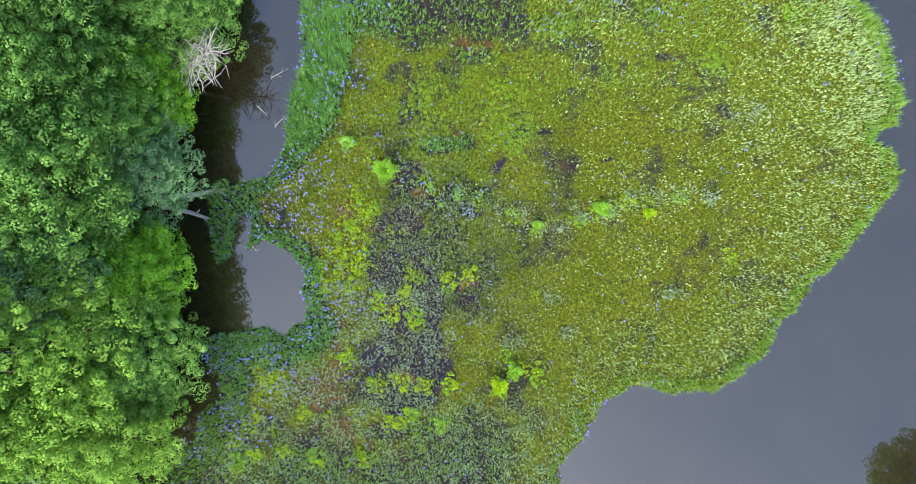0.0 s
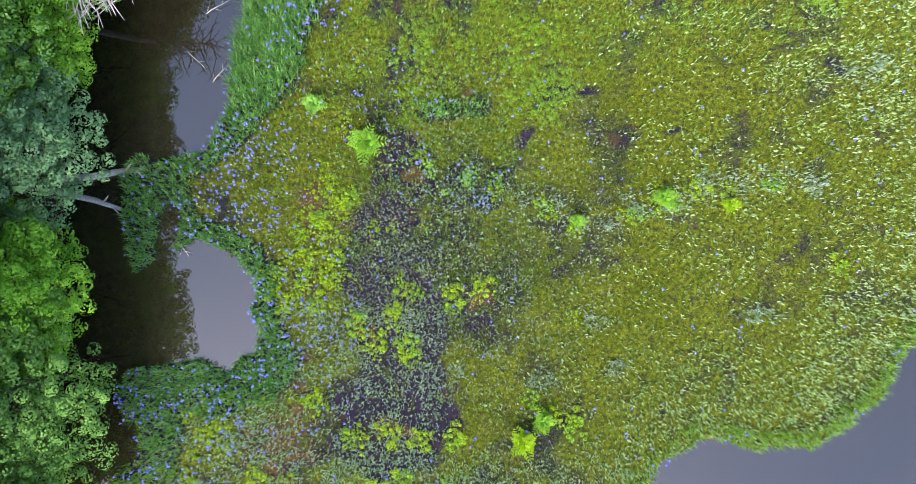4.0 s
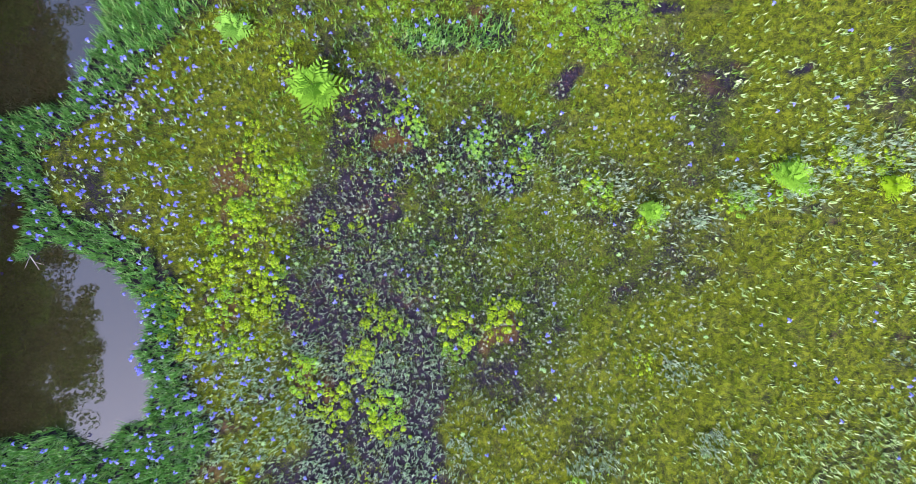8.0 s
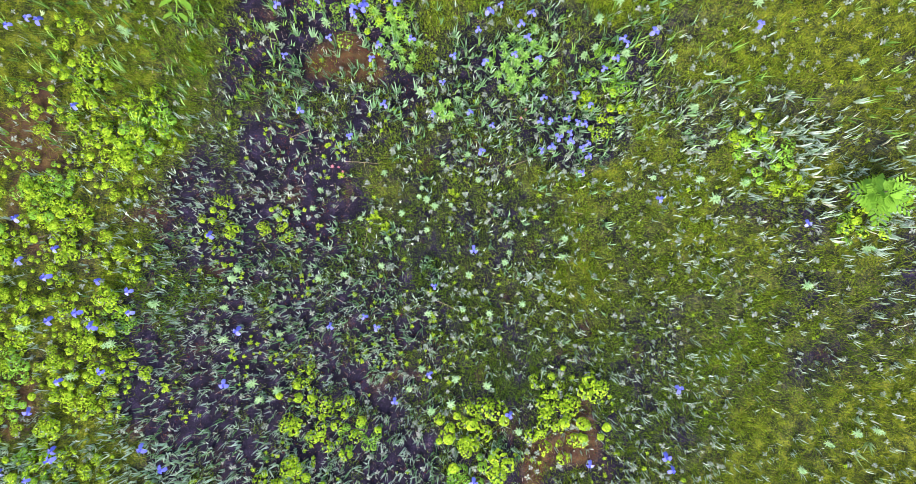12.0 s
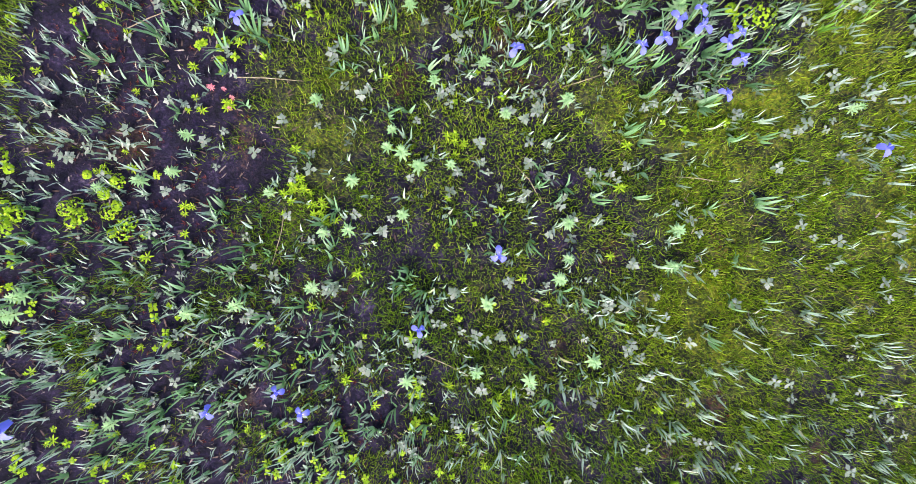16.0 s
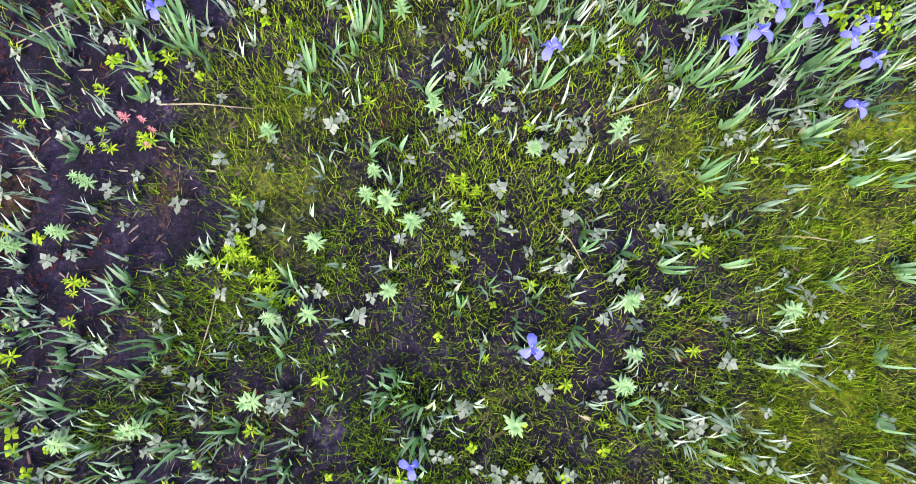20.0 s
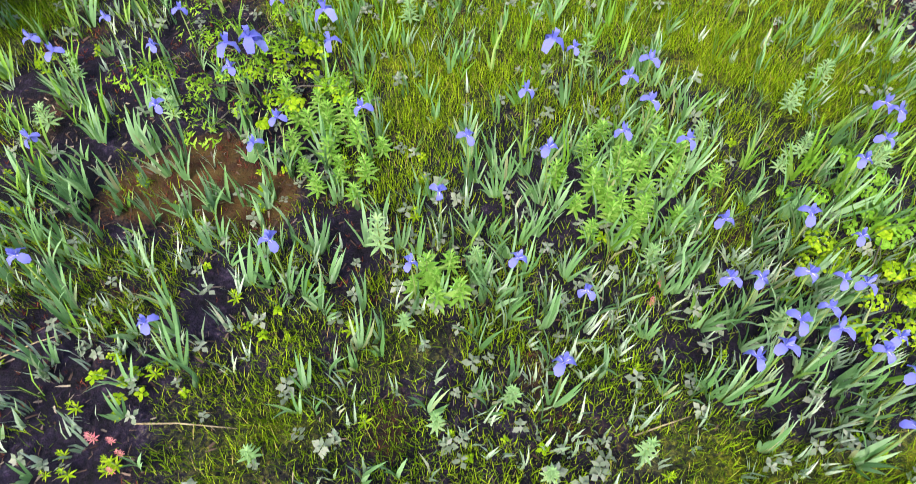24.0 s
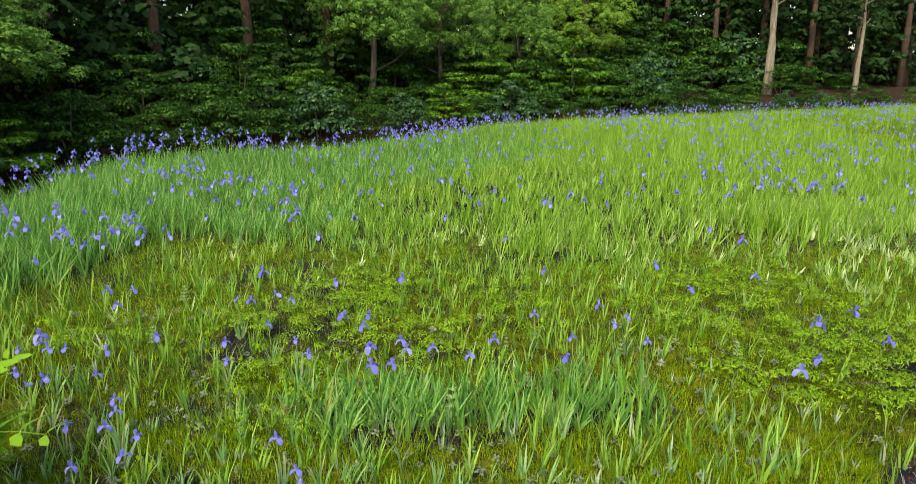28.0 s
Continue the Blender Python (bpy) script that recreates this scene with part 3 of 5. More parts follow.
grass_zone("near_grass", 21, (-5.5, -3.6, 5.2, 7.5), 9500, 0, 4.9, 0.085, 0.0047, 2, LIME, lay=0.45)
grass_zone("middle_grass", 22, (-13, -10, 12, 11), 2500, 4.9, 10.5, 0.13, 0.009, 1, OLIVE, False)
grass_zone("northern_grass", 24, (-10, 5, 12, 17), 1700, 4.9, 10.5, 0.14, 0.009, 1, GRASS, True)
grass_zone("outer_grass", 23, (-17, -24, 30, 14), 420, 10.5, 90, 0.19, 0.021, 1, OLIVE, False)
grass_zone("far_grass", 25, (-12, 6, 40, 56), 240, 10.5, 90, 0.2, 0.02, 1, GRASS, True)


def tallness(x, y, d):
    """How much taller the iris stands towards the north-western water and in the northern bands."""
    north = np.maximum(sm(y, 5, 9) * (1 - sm(d, 2.5, 5.5)), sm(y, 22, 30))
    return 1 + (0.6 + 0.55 * sm(-x, 5, 8)) * np.maximum(north, blobs(x, y, [(0.9, 11.7, 1.6, 0.9), (5.5, 13.2, 3, 1.2)]))


def fans(name, seed, box, density, weight, leaves, length, width, levels, mat, label, spread=0.42):
    """A stand of iris: fans of blades."""
    x, y, z, d, r = scatter(seed, box, density, weight)
    num = len(x)
    k = r.randint(leaves[0], leaves[1] + 1, num)
    idx = np.repeat(np.arange(num), k)
    m = len(idx)
    mid = np.repeat((k - 1) / 2, k)
    j = np.arange(m) - np.repeat(np.cumsum(k) - k, k) - mid
    tilt = np.repeat(r.normal(0, 0.35 * spread, num), k) + j * (0.09 + 0.2 * spread) * r.uniform(0.7, 1.3, m) + r.normal(0, 0.04, m)
    az = np.repeat(r.uniform(0, 6.283, num), k) + np.where(tilt > 0, 0, math.pi) + r.normal(0, 0.12, m)
    plant = np.repeat(r.uniform(0.65, 1.25, num) * tallness(x, y, d), k)
    size = length * plant * (1.02 - 0.12 * np.abs(j)) * r.uniform(0.8, 1.1, m)
    rot = turns(az, np.abs(tilt), math.pi / 2 + r.normal(0, 0.22, m), size, None)
    rot[:, :, 1] *= (width * r.uniform(0.7, 1.25, m) / size)[:, None]
    pos = np.stack([x, y, z - 0.02], 1)[idx] + np.stack([r.normal(0, 0.012, m), r.normal(0, 0.012, m), np.zeros(m)], 1)
    me = stamp(name, blade(levels, 0.28), rot, pos, mat)
    tagged(new(name, me), label, "iris", kind="stuff")


ALL = (-19, -25, 45, 57)


def lightside(x, y, d):
    """Where the light green stands take over from the blue-green ones."""
    w = (vnoise(x, y, 3.0, 28) - 0.5) * 9
    return np.maximum.reduce([sm(x + w, 0, 8), sm(y + w, 24, 36), sm(-y, 5, 10), sm(d, 4.5, 7.5) * sm(y, 7, 10)])



fans("tall_iris_stand", 31, (-19, -16, 9, 40), 128, lambda x, y, d: (1 - lightside(x, y, d)) * np.where((d > 0.05) & (far(x, y) > 3.5), sm(dense_iris(x, y, d), 0.25, 0.85) * (1 - 0.7 * sm(far(x, y), 13, 20)), 0),
     (4, 6), 0.46, 0.026, 2, IRIS_TALL, "tall blue-green iris leaves standing along the water", 0.42)
for nm, sd, lv, wd in (("light_iris_stand", 32, 2, 0.026), ("far_iris_stand", 42, 1, 0.034)):
    fans(nm, sd, ALL, 46 if lv == 2 else 105, lambda x, y, d: ((far(x, y) < 15) == (lv == 2)) * lightside(x, y, d) * np.where(d > 0.05, 0.95 * sm(dense_iris(x, y, d), 0.25, 0.9) * (1 - 0.5 * sm(far(x, y), 22, 32)), 0),
         (4, 5), 0.46, wd, lv, IRIS_LIGHT, "light green iris leaves along the outer shore", 0.45 if lv == 1 else 0.32)


def sprinkle(x, y, d):
    inner = (0.35 + 0.6 * bare_peat(x, y) + 0.3 * (y > 2.4)) * (1 - 0.75 * blobs(x, y, [(-2.2, 2.1, 0.9, 0.55)]))
    outer = 0.5 + 0.5 * sm(vnoise(x, y, 1.3, 17) + 0.35 * bare_peat(x, y), 0.3, 0.7)
    return np.where(d > 0.4, np.where(beyond_near(x, y), outer, np.where((y < 0.9) | (x < -2.4), 1.7, 0.65) * inner) * (1 - 0.65 * blobs(x, y, [(-3.3, 3.0, 1.1, 1.0)])) * (1 - 0.7 * sm(dense_iris(x, y, d), 0.4, 0.9)) * (1 - 0.8 * sm(y, 8, 11)), 0)


fans("scattered_iris", 33, (-8, -7, 7.5, 7.5), 84, lambda x, y, d: sprinkle(x, y, d) * (1 - 0.45 * sm(far(x, y), 3.5, 5)) * (1 - sm(far(x, y), 5.5, 8.5)) * (1 - 0.85 * sm(y, 2.6, 3.8)),
     (3, 5), 0.21, 0.017, 2, PALEFAN, "short pale grey-green iris fans scattered over the bog", 0.2)
fans("peat_iris", 46, (-6, -2.6, 0.2, 1.4), 52, lambda x, y, d: np.where((d > 0.3) & (y < 1.6), (0.12 + 0.88 * sm(bare_peat(x, y), 0.1, 0.5)) * (1 - sm(x + 0.8 * y, -0.4, 0.9)) * (0.35 + 0.65 * sm(vnoise(x, y, 0.4, 32), 0.3, 0.55)), 0),
     (3, 6), 0.2, 0.017, 2, IRIS, "grey-green iris fans crowded on bare peat", 0.16)
fans("southern_iris", 47, (-15, -24, 8, -1.2), 140, lambda x, y, d: np.where(d > 0.3, sm(-y, 1.2, 2.2) * (0.25 + 0.75 * sm(vnoise(x, y, 0.7, 33), 0.35, 0.6)) * (1 - sm(x, -2, 0) * (1 - 0.9 * sm(-y, 7, 10))), 0),
     (3, 5), 0.22, 0.05, 1, PALEBLUE, "pale iris fans crowded on the southern peat", 0.9)


def fan_field(x, y, d):
    """How thick the small pale fans stand on the open bog: thickest towards the outer shore."""
    shore = (1 - sm(d, 1.5, 6.5)) * sm(x, 4, 8)
    spots = blobs(x, y, [(1.2, -11.5, 3.4, 3.2), (9.5, -6, 4, 1.8), (20.5, 13, 2.2, 2), (18, 6.5, 2.6, 1.2), (20, 3.5, 3, 2), (14, 8, 2, 0.8)])
    w = np.maximum.reduce([0.11 + 0.2 * sm(vnoise(x, y, 1.6, 34), 0.35, 0.7) + 0 * x, 0.85 * shore, 0.75 * spots, 0.45 * sm(x, 12, 20)])
    return np.where(d > 0.25, w * (1 - 0.8 * bare_peat(x, y) * (x < 3)) * (0.55 + 0.45 * sm(vnoise(x, y, 0.45, 35), 0.3, 0.6)), 0)


fans("outlying_iris", 39, (-14, -14, 27, 16), 105, lambda x, y, d: fan_field(x, y, d) * sm(far(x, y), 5.5, 8.5) * (1 - 0.8 * sm(y, 6, 8) * (1 - sm(x, 3, 7))),
     (3, 5), 0.25, 0.058, 1, PALEDOT, "small pale iris fans dotting the open bog", 0.75)
BAND = [(0.0, 3.4, 0.6, 0.5), (1.4, 3.0, 0.7, 0.5), (2.1, 2.3, 0.5, 0.4), (3.5, 2.5, 0.8, 0.6), (4.7, 1.8, 0.9, 0.5), (5.9, 1.5, 0.7, 0.4), (7.2, 2.4, 0.8, 0.6), (8.6, 2.7, 0.8, 0.7), (10.0, 3.3, 0.8, 0.7), (11.4, 3.1, 0.8, 0.6), (13.2, 3.6, 0.9, 0.6), (14.8, 3.4, 0.8, 0.5),
        (0.9, -3.6, 0.6, 0.5), (-0.4, -4.7, 0.5, 0.5), (3.2, -5.0, 0.7, 0.5), (5.6, -2.4, 0.7, 0.5), (6.3, -4.4, 0.7, 0.4), (17, 8.3, 1.2, 0.7), (12.5, -2.2, 0.9, 0.4)]
fans("iris_band", 43, (-1.5, -6, 19, 10), 150, lambda x, y, d: sm(far(x, y), 2.8, 4.2) * blobs(x, y, BAND) ** 1.5 * (0.3 + 0.7 * sm(vnoise(x, y, 0.5, 29), 0.35, 0.6)),
     (4, 6), 0.3, 0.03, 2, PALEFAN, "pale blue-green iris clumps in a band across the bog", 0.42)
fans("pale_iris_clumps", 38, (-4.5, 1.7, 4.5, 6.8), 46, lambda x, y, d: np.clip(np.maximum(0.4 * sm(y, 2.1, 3.0), sm(dense_iris(x, y, d), 0.3, 0.8)), 0, 1) * (0.4 + 0.6 * sm(vnoise(x, y, 0.5, 25), 0.3, 0.6)) * (1 - 0.85 * blobs(x, y, [(-2.6, 2.25, 1.1, 0.75)])) * (1 - 0.75 * bare_peat(x, y)) * (1 - sm(far(x, y), 3.5, 5)),
     (4, 6), 0.31, 0.022, 2, IRIS, "clumps of broad pale green iris leaves", 0.24)
fans("pale_iris_drift", 48, (-1.6, 1.9, 2.2, 4.2), 115, lambda x, y, d: blobs(x, y, [(-0.3, 2.65, 0.6, 0.42), (0.5, 3.0, 0.7, 0.45), (0.95, 2.35, 0.5, 0.45), (1.5, 2.9, 0.5, 0.4)]) * (0.25 + 0.75 * sm(vnoise(x, y, 0.3, 36), 0.3, 0.6)),
     (5, 7), 0.2, 0.016, 2, PALEFAN, "drift of short pale iris fans on dark peat", 0.3)
fans("meadow_iris", 34, (-9, 2.4, 16, 24), 38, lambda x, y, d: np.where(d > 0.4, (1 - 0.45 * bare_peat(x, y)) * sm(far(x, y), 1.0, 2.4) * (1 - 0.45 * sm(far(x, y), 7, 10)) * (1 - 0.75 * sm(x, 1.0, 2.6) * (1 - sm(y, 8, 11))) * (0.35 + 0.65 * sm(vnoise(x, y, 1.1, 18), 0.3, 0.7)), 0),
     (3, 5), 0.34, 0.02, 2, MEADOW, "light green iris leaves standing in the northern bog", 0.22)

# seedlings with grey-green leaves, and red moss tufts, between the fans
x, y, z, d, r = scatter(35, (-8, -6, 9, 9), 20, lambda x, y, d: np.where(far(x, y) < 7.5, 0.35 + 0.65 * sm(vnoise(x, y, 0.8, 19), 0.35, 0.65), 0))
num = len(x)
rot = turns(r.uniform(0, 6.283, num), np.abs(r.normal(0, 0.35, num)), r.uniform(0, 6.283, num), r.uniform(0.03, 0.055, num))
tagged(new("seedlings", stamp("seedlings", plus(ring(LEAFLET, 3), ring(([(0, 0, 0.5), (0.35, -0.22, 0.6), (0.35, 0.22, 0.6), (0.8, 0, 0.55)], [(0, 1, 3, 2)]), 3, 1.0)), rot, np.stack([x, y, z + 0.05], 1), SEEDLING)),
       "small grey-green seedlings spread over wet peat", "seedling", kind="stuff")
x, y, z, d, r = scatter(36, (-6, -4, 5, 7), 420, lambda x, y, d: sm(rusty(x, y), 0.3, 0.7) * 0.7 + 0.6 * bare_peat(x, y) * sm(vnoise(x, y, 0.4, 24), 0.4, 0.7))
num = len(x)
rot = turns(r.uniform(0, 6.283, num), np.abs(r.normal(0, 0.5, num)), r.uniform(0, 6.283, num), r.uniform(0.02, 0.05, num))
tagged(new("red_moss", stamp("red_moss", ring(([(0, -0.08, 0), (0, 0.08, 0), (0.5, 0, 0.8)], [(0, 1, 2)]), 4), rot, np.stack([x, y, z - 0.005], 1), REDMOSS)), "dark red moss tufts on wet peat", "moss", kind="stuff")

# dead leaves and straw lying on the peat
x, y, z, d, r = scatter(37, (-5, -3, 3, 6), 260, lambda x, y, d: 0.25 + 0.75 * bare_peat(x, y))
num = len(x)
rot = turns(r.uniform(0, 6.283, num), 1.57 + r.normal(0, 0.15, num), r.normal(0, 0.5, num), r.uniform(0.015, 0.07, num), None)
rot[:, :, 1] *= (r.uniform(0.004, 0.014, num) / 0.05)[:, None]
tagged(new("dead_leaves", stamp("dead_leaves", blade(2, 0.15), rot, np.stack([x, y, z + 0.008], 1), DEBRIS)), "brown and grey dead leaves lying on the peat", "dead leaves", kind="stuff")


# tiny yellow-green sprigs in drifts on the peat
x, y, z, d, r = scatter(45, (-8, -6, 5, 8), 60, lambda x, y, d: np.where(d > 0.3, sm(vnoise(x, y, 0.45, 31), 0.55, 0.8) * (0.15 + 0.85 * bare_peat(x, y)), 0))
num = len(x)
rot = turns(r.uniform(0, 6.283, num), np.abs(r.normal(0, 0.3, num)), r.uniform(0, 6.283, num), r.uniform(0.022, 0.042, num))
tagged(new("green_sprigs", stamp("green_sprigs", plus(ring(LEAFLET, 4), ring(([(0.1, 0, 0.5), (0.4, -0.3, 0.6), (0.4, 0.3, 0.6), (0.8, 0, 0.55)], [(0, 1, 3, 2)]), 3, 0.8)), rot, np.stack([x, y, z + 0.04], 1), YELLOW)),
       "tiny yellow-green leafy sprigs in drifts on peat", "herb", kind="stuff")


def flower_zone(name, seed, box, density, weight, z0, z1, size):
    x, y, z, d, r = scatter(seed, box, density, weight)
    num = len(x)
    rot = turns(r.uniform(0, 6.283, num), np.abs(r.normal(0, 0.25, num)), r.uniform(0, 6.283, num), size * r.uniform(0.8, 1.2, num))
    me = stamp(name, FLOWER_FAR, rot, np.stack([x, y, z + r.uniform(z0, z1, num) * tallness(x, y, d)], 1), PETAL)
    rot = turns(r.uniform(0, 6.283, num), z * 0, r.uniform(0, 6.283, num), (z0 + 0.05) * tallness(x, y, d))
    rot[:, :, 1] *= 0.012
    stems = stamp("iris_stems", blade(1, 0.0), rot, np.stack([x, y, z], 1), STALK)
    tagged(new("iris_stems", stems), "green iris flower stems", "stem", kind="stuff")
    tagged(new(name, me), "violet-blue iris flowers on tall stems above the leaves", "flower", kind="stuff")


def bloom(x, y, d):
    wob = 0.25 + 0.75 * sm(vnoise(x, y, 1.6, 14), 0.4, 0.65)
    west = (x < -4) | (y > 17)
    rim = np.where(west & (y > -12), 1 - sm(d, 1.8, 6.0), 0.12 * (1 - sm(d, 0.3, 1.5)))
    return np.where(beyond_near(x, y) & (d > 0.05), wob * np.maximum.reduce([rim * 0.9 * (1 - 0.75 * sm(y, 26, 36)), 0.4 * sm(dense_iris(x, y, d), 0.4, 0.8) * (x < 13), 0.05 + 0 * x, 0.25 * sm(y, 11, 15)]), 0)


flower_zone("iris_flowers", 41, (-19, -16, 30, 48), 11.5, bloom, 0.44, 0.64, 1.1)

# ---------------------------------------------------------------- trees
def leaf_cloud(r, centres, radii, count, size, flat=0.55, face=0.55):
    """Places and turns of leaves on clumps: mostly near the clump's skin, facing up and out."""
    c = r.randint(0, len(centres), count)
    u = r.normal(0, 1, (count, 3))
    u /= np.linalg.norm(u, axis=1)[:, None]
    u[:, 2] = np.abs(u[:, 2]) * np.where(r.rand(count) < 0.9, 1, -1)
    q = r.uniform(0.6, 1.0, count) ** 0.4
    p = centres[c] + u * q[:, None] * radii[c][:, None] * np.array([1, 1, flat])
    tilt = np.arccos(np.clip(u[:, 2] * face + 1 - face, -1, 1)) + r.normal(0, 0.16, count)
    rot = turns(np.arctan2(u[:, 1], u[:, 0]), tilt, r.uniform(0, 6.283, count), size * r.uniform(0.7, 1.3, count))
    return rot, p


TREELEAFLET = ([(-0.5, 0, 0), (-0.02, -0.34, 0.06), (0.5, 0, -0.03), (-0.02, 0.34, 0.06)], [(0, 1, 2, 3)])


def tufts(r, centres, radii, count, size, flat, per=70, girth=0.31):
    """Leaves in small domes that sit close together on the skin of larger clumps."""
    each = max(4, round(count / per / len(centres)))
    k = np.tile(np.arange(each), len(centres))
    c = np.repeat(np.arange(len(centres)), each)
    num = len(c)
    up = 1 - 1.15 * (k + 0.5 + r.uniform(-0.3, 0.3, num)) / each
    a = k * 2.399 + c * 1.7 + r.normal(0, 0.2, num)
    side = np.sqrt(np.clip(1 - up * up, 0, 1))
    u = np.stack([side * np.cos(a), side * np.sin(a), up], 1)
    mid = centres[c] + u * (radii[c] * r.uniform(0.8, 1.15, num))[:, None] * np.array([1, 1, flat])
    return leaf_cloud(r, mid, girth * r.uniform(0.7, 1.25, num), num * per, size, 0.8, 0.85)


def tree(name, seed, tall, spread, start, clumps, count, leaf, mat, barkmat, label, clump_r=(0.7, 1.15), flat=0.55, lean=0.0):
    r = np.random.RandomState(seed)
    top = new(name)
    trunk_r = 0.018 * tall + 0.03
    pts, x, y = [], 0.0, 0.0
    for i in range(7):
        pts.append((x, y, -0.4 + (tall * 0.86 + 0.4) * i / 6))
        x += r.normal(0, 0.12) + lean * tall / 6
        y += r.normal(0, 0.12)
    part("trunk", tube(pts, [trunk_r * (1.25 - 1.05 * i / 6) for i in range(7)], 9), barkmat, top)
    cs, rs = [], []
    P = np.array(pts)
    for k in range(clumps):
        h = start + (1 - start) * ((k + 0.5) / clumps)
        s = (h - start) / (1 - start)
        env = spread * (math.sin(math.pi * min(1.0, 0.18 + 0.82 * s) ** 0.8) ** 0.6 if s < 0.97 else 0.3)
        a = k * 2.399 + r.normal(0, 0.3)
        q = env * (0.45 + 0.55 * r.rand() ** 0.5)
        zt = tall * h
        bx, by = np.interp(zt, P[:, 2], P[:, 0]), np.interp(zt, P[:, 2], P[:, 1])
        c = (bx + q * math.cos(a), by + q * math.sin(a), zt + r.normal(0, 0.25))
        cs.append(c)
        rs.append(r.uniform(*clump_r))
        if k % 6 == 0 and q > 0.8:
            z0 = max(0.3, zt - q * 0.55)
            b0 = (np.interp(z0, P[:, 2], P[:, 0]), np.interp(z0, P[:, 2], P[:, 1]), z0)
            mid = tuple((b0[i] * 0.5 + c[i] * 0.5) + (0, 0, -0.1)[i] + r.normal(0, 0.1) for i in range(3))
            part("limb", tube([b0, mid, c], [trunk_r * 0.32, trunk_r * 0.22, trunk_r * 0.08], 5), barkmat, top)
    rot, p = tufts(r, np.array(cs), np.array(rs), count, leaf, flat) if count > 3000 else leaf_cloud(r, np.array(cs), np.array(rs), count, leaf, flat)
    part("crown", stamp("crown", TREELEAFLET, rot, p, mat), mat, top)
    return tagged(top, label, "tree", "trees of the wood on the banks")


def cedar(seed, tall, count, start, label):
    r = np.random.RandomState(seed)
    top = new("cedar_tree")
    part("trunk", tube([(0, 0, -0.5), (0.05, 0, tall * 0.3), (0, 0.05, tall * 0.65), (0, 0, tall)], [0.38, 0.3, 0.2, 0.03], 10), CEDARBARK, top)
    h = r.uniform(start, 1, 90)
    a = r.uniform(0, 6.283, 90)
    q = (1.05 - h) * 3.4 * r.uniform(0.5, 1, 90) + 0.3
    cs = np.stack([q * np.cos(a), q * np.sin(a), h * tall - 0.25 * q], 1)
    rot, p = leaf_cloud(r, cs, r.uniform(0.5, 0.9, 90), count, 0.3 if count > 2000 else 0.55, 0.45)
    part("crown", stamp("crown", TREELEAFLET, rot, p, CEDAR), CEDAR, top)
    return tagged(top, label, "tree", "cedars behind the north bank")


PROTO = [
    tree("oak_tree", 101, 9.5, 2.9, 0.34, 40, 58000, 0.108, TREELEAF[0], BARK, "dark green broadleaf tree on the pond bank", (0.85, 1.4), 0.65),
    tree("maple_tree", 102, 8.2, 2.7, 0.3, 42, 58000, 0.105, TREELEAF[1], BARK, "bright green maple leaning over the dark channel", (0.8, 1.25), 0.5),
    tree("chestnut_tree", 103, 10.5, 3.2, 0.35, 42, 58000, 0.11, TREELEAF[2], BARK, "yellow-green broadleaf tree with clumped foliage", (0.9, 1.5), 0.65),
    tree("evergreen_oak_tree", 104, 8.8, 2.8, 0.3, 40, 58000, 0.108, TREELEAF[3], BARK, "grey-green evergreen tree in the bank wood", (0.9, 1.35), 0.7),
]
used = set()


def place(proto, i, x, y, scale, turn, squat=1.0):
    m = Matrix.Translation((x, y, max(settle(x, y, 0.1), -0.25))) @ Matrix.Rotation(turn, 4, "Z") @ Matrix.Diagonal((scale, scale, scale * squat, 1))
    if i not in used:
        used.add(i)
        proto.matrix_basis = m
        return proto
    return copy_thing(proto, m @ Matrix.Diagonal((1 / proto.scale[0], 1 / proto.scale[1], 1 / proto.scale[2], 1)))


rnd = random.Random(7)
ROW = [(-17.3, -9.5), (-17, -5.2), (-16.8, -1.6), (-16.6, 4.6), (-16.3, 8.4), (-15.6, 12.9), (-16.4, 17), (-16.3, 21.5)]
for k, (x, y) in enumerate(ROW):
    i = (2, 0, 1, 3, 1, 0, 1, 0)[k]
    place(PROTO[i], i, x - (0.8 if y < 10 else 0.2), y, rnd.uniform(1.02, 1.15), rnd.uniform(0, 6.28), 0.64)
for row, gap in ((1, 4.0), (2, 4.3), (3, 4.8)):
    y = -21.0 + row if row < 3 else 15.0
    while y < 27:
        i = rnd.choice((0, 2, 0, 3, 3) if row < 3 else (0, 2, 3))
        x = np.interp(y, [-21, -8, 10, 30], [-24.5, -20.5, -19.5, -19]) - (row - 1) * 3.9 + rnd.uniform(-0.7, 0.7)
        place(PROTO[i], i, float(x), y + rnd.uniform(-0.6, 0.6), rnd.uniform(1.0, 1.35), rnd.uniform(0, 6.28))
        y += gap
for x, y, i in ((-6, 44.5, 0), (-1, 48.5, 0), (4, 52, 0), (10, 56.5, 2), (-20, 27, 0)):
    place(PROTO[i], i, x, y, rnd.uniform(0.85, 1.1), rnd.uniform(0, 6.28))
for x, y, i in ((34.6, -17.8, 2), (37.5, -14, 0), (34, -22, 2), (40, -19, 3)):
    place(PROTO[i], i, x, y, 1.25, rnd.uniform(0, 6.28))
PINE = tree("pine_tree", 130, 17, 2.4, 0.62, 40, 2000, 0.3, CEDAR, PALEBARK, "tall pine with a pale bare trunk on the far bank", (0.7, 1.1), 0.5, 0.04)
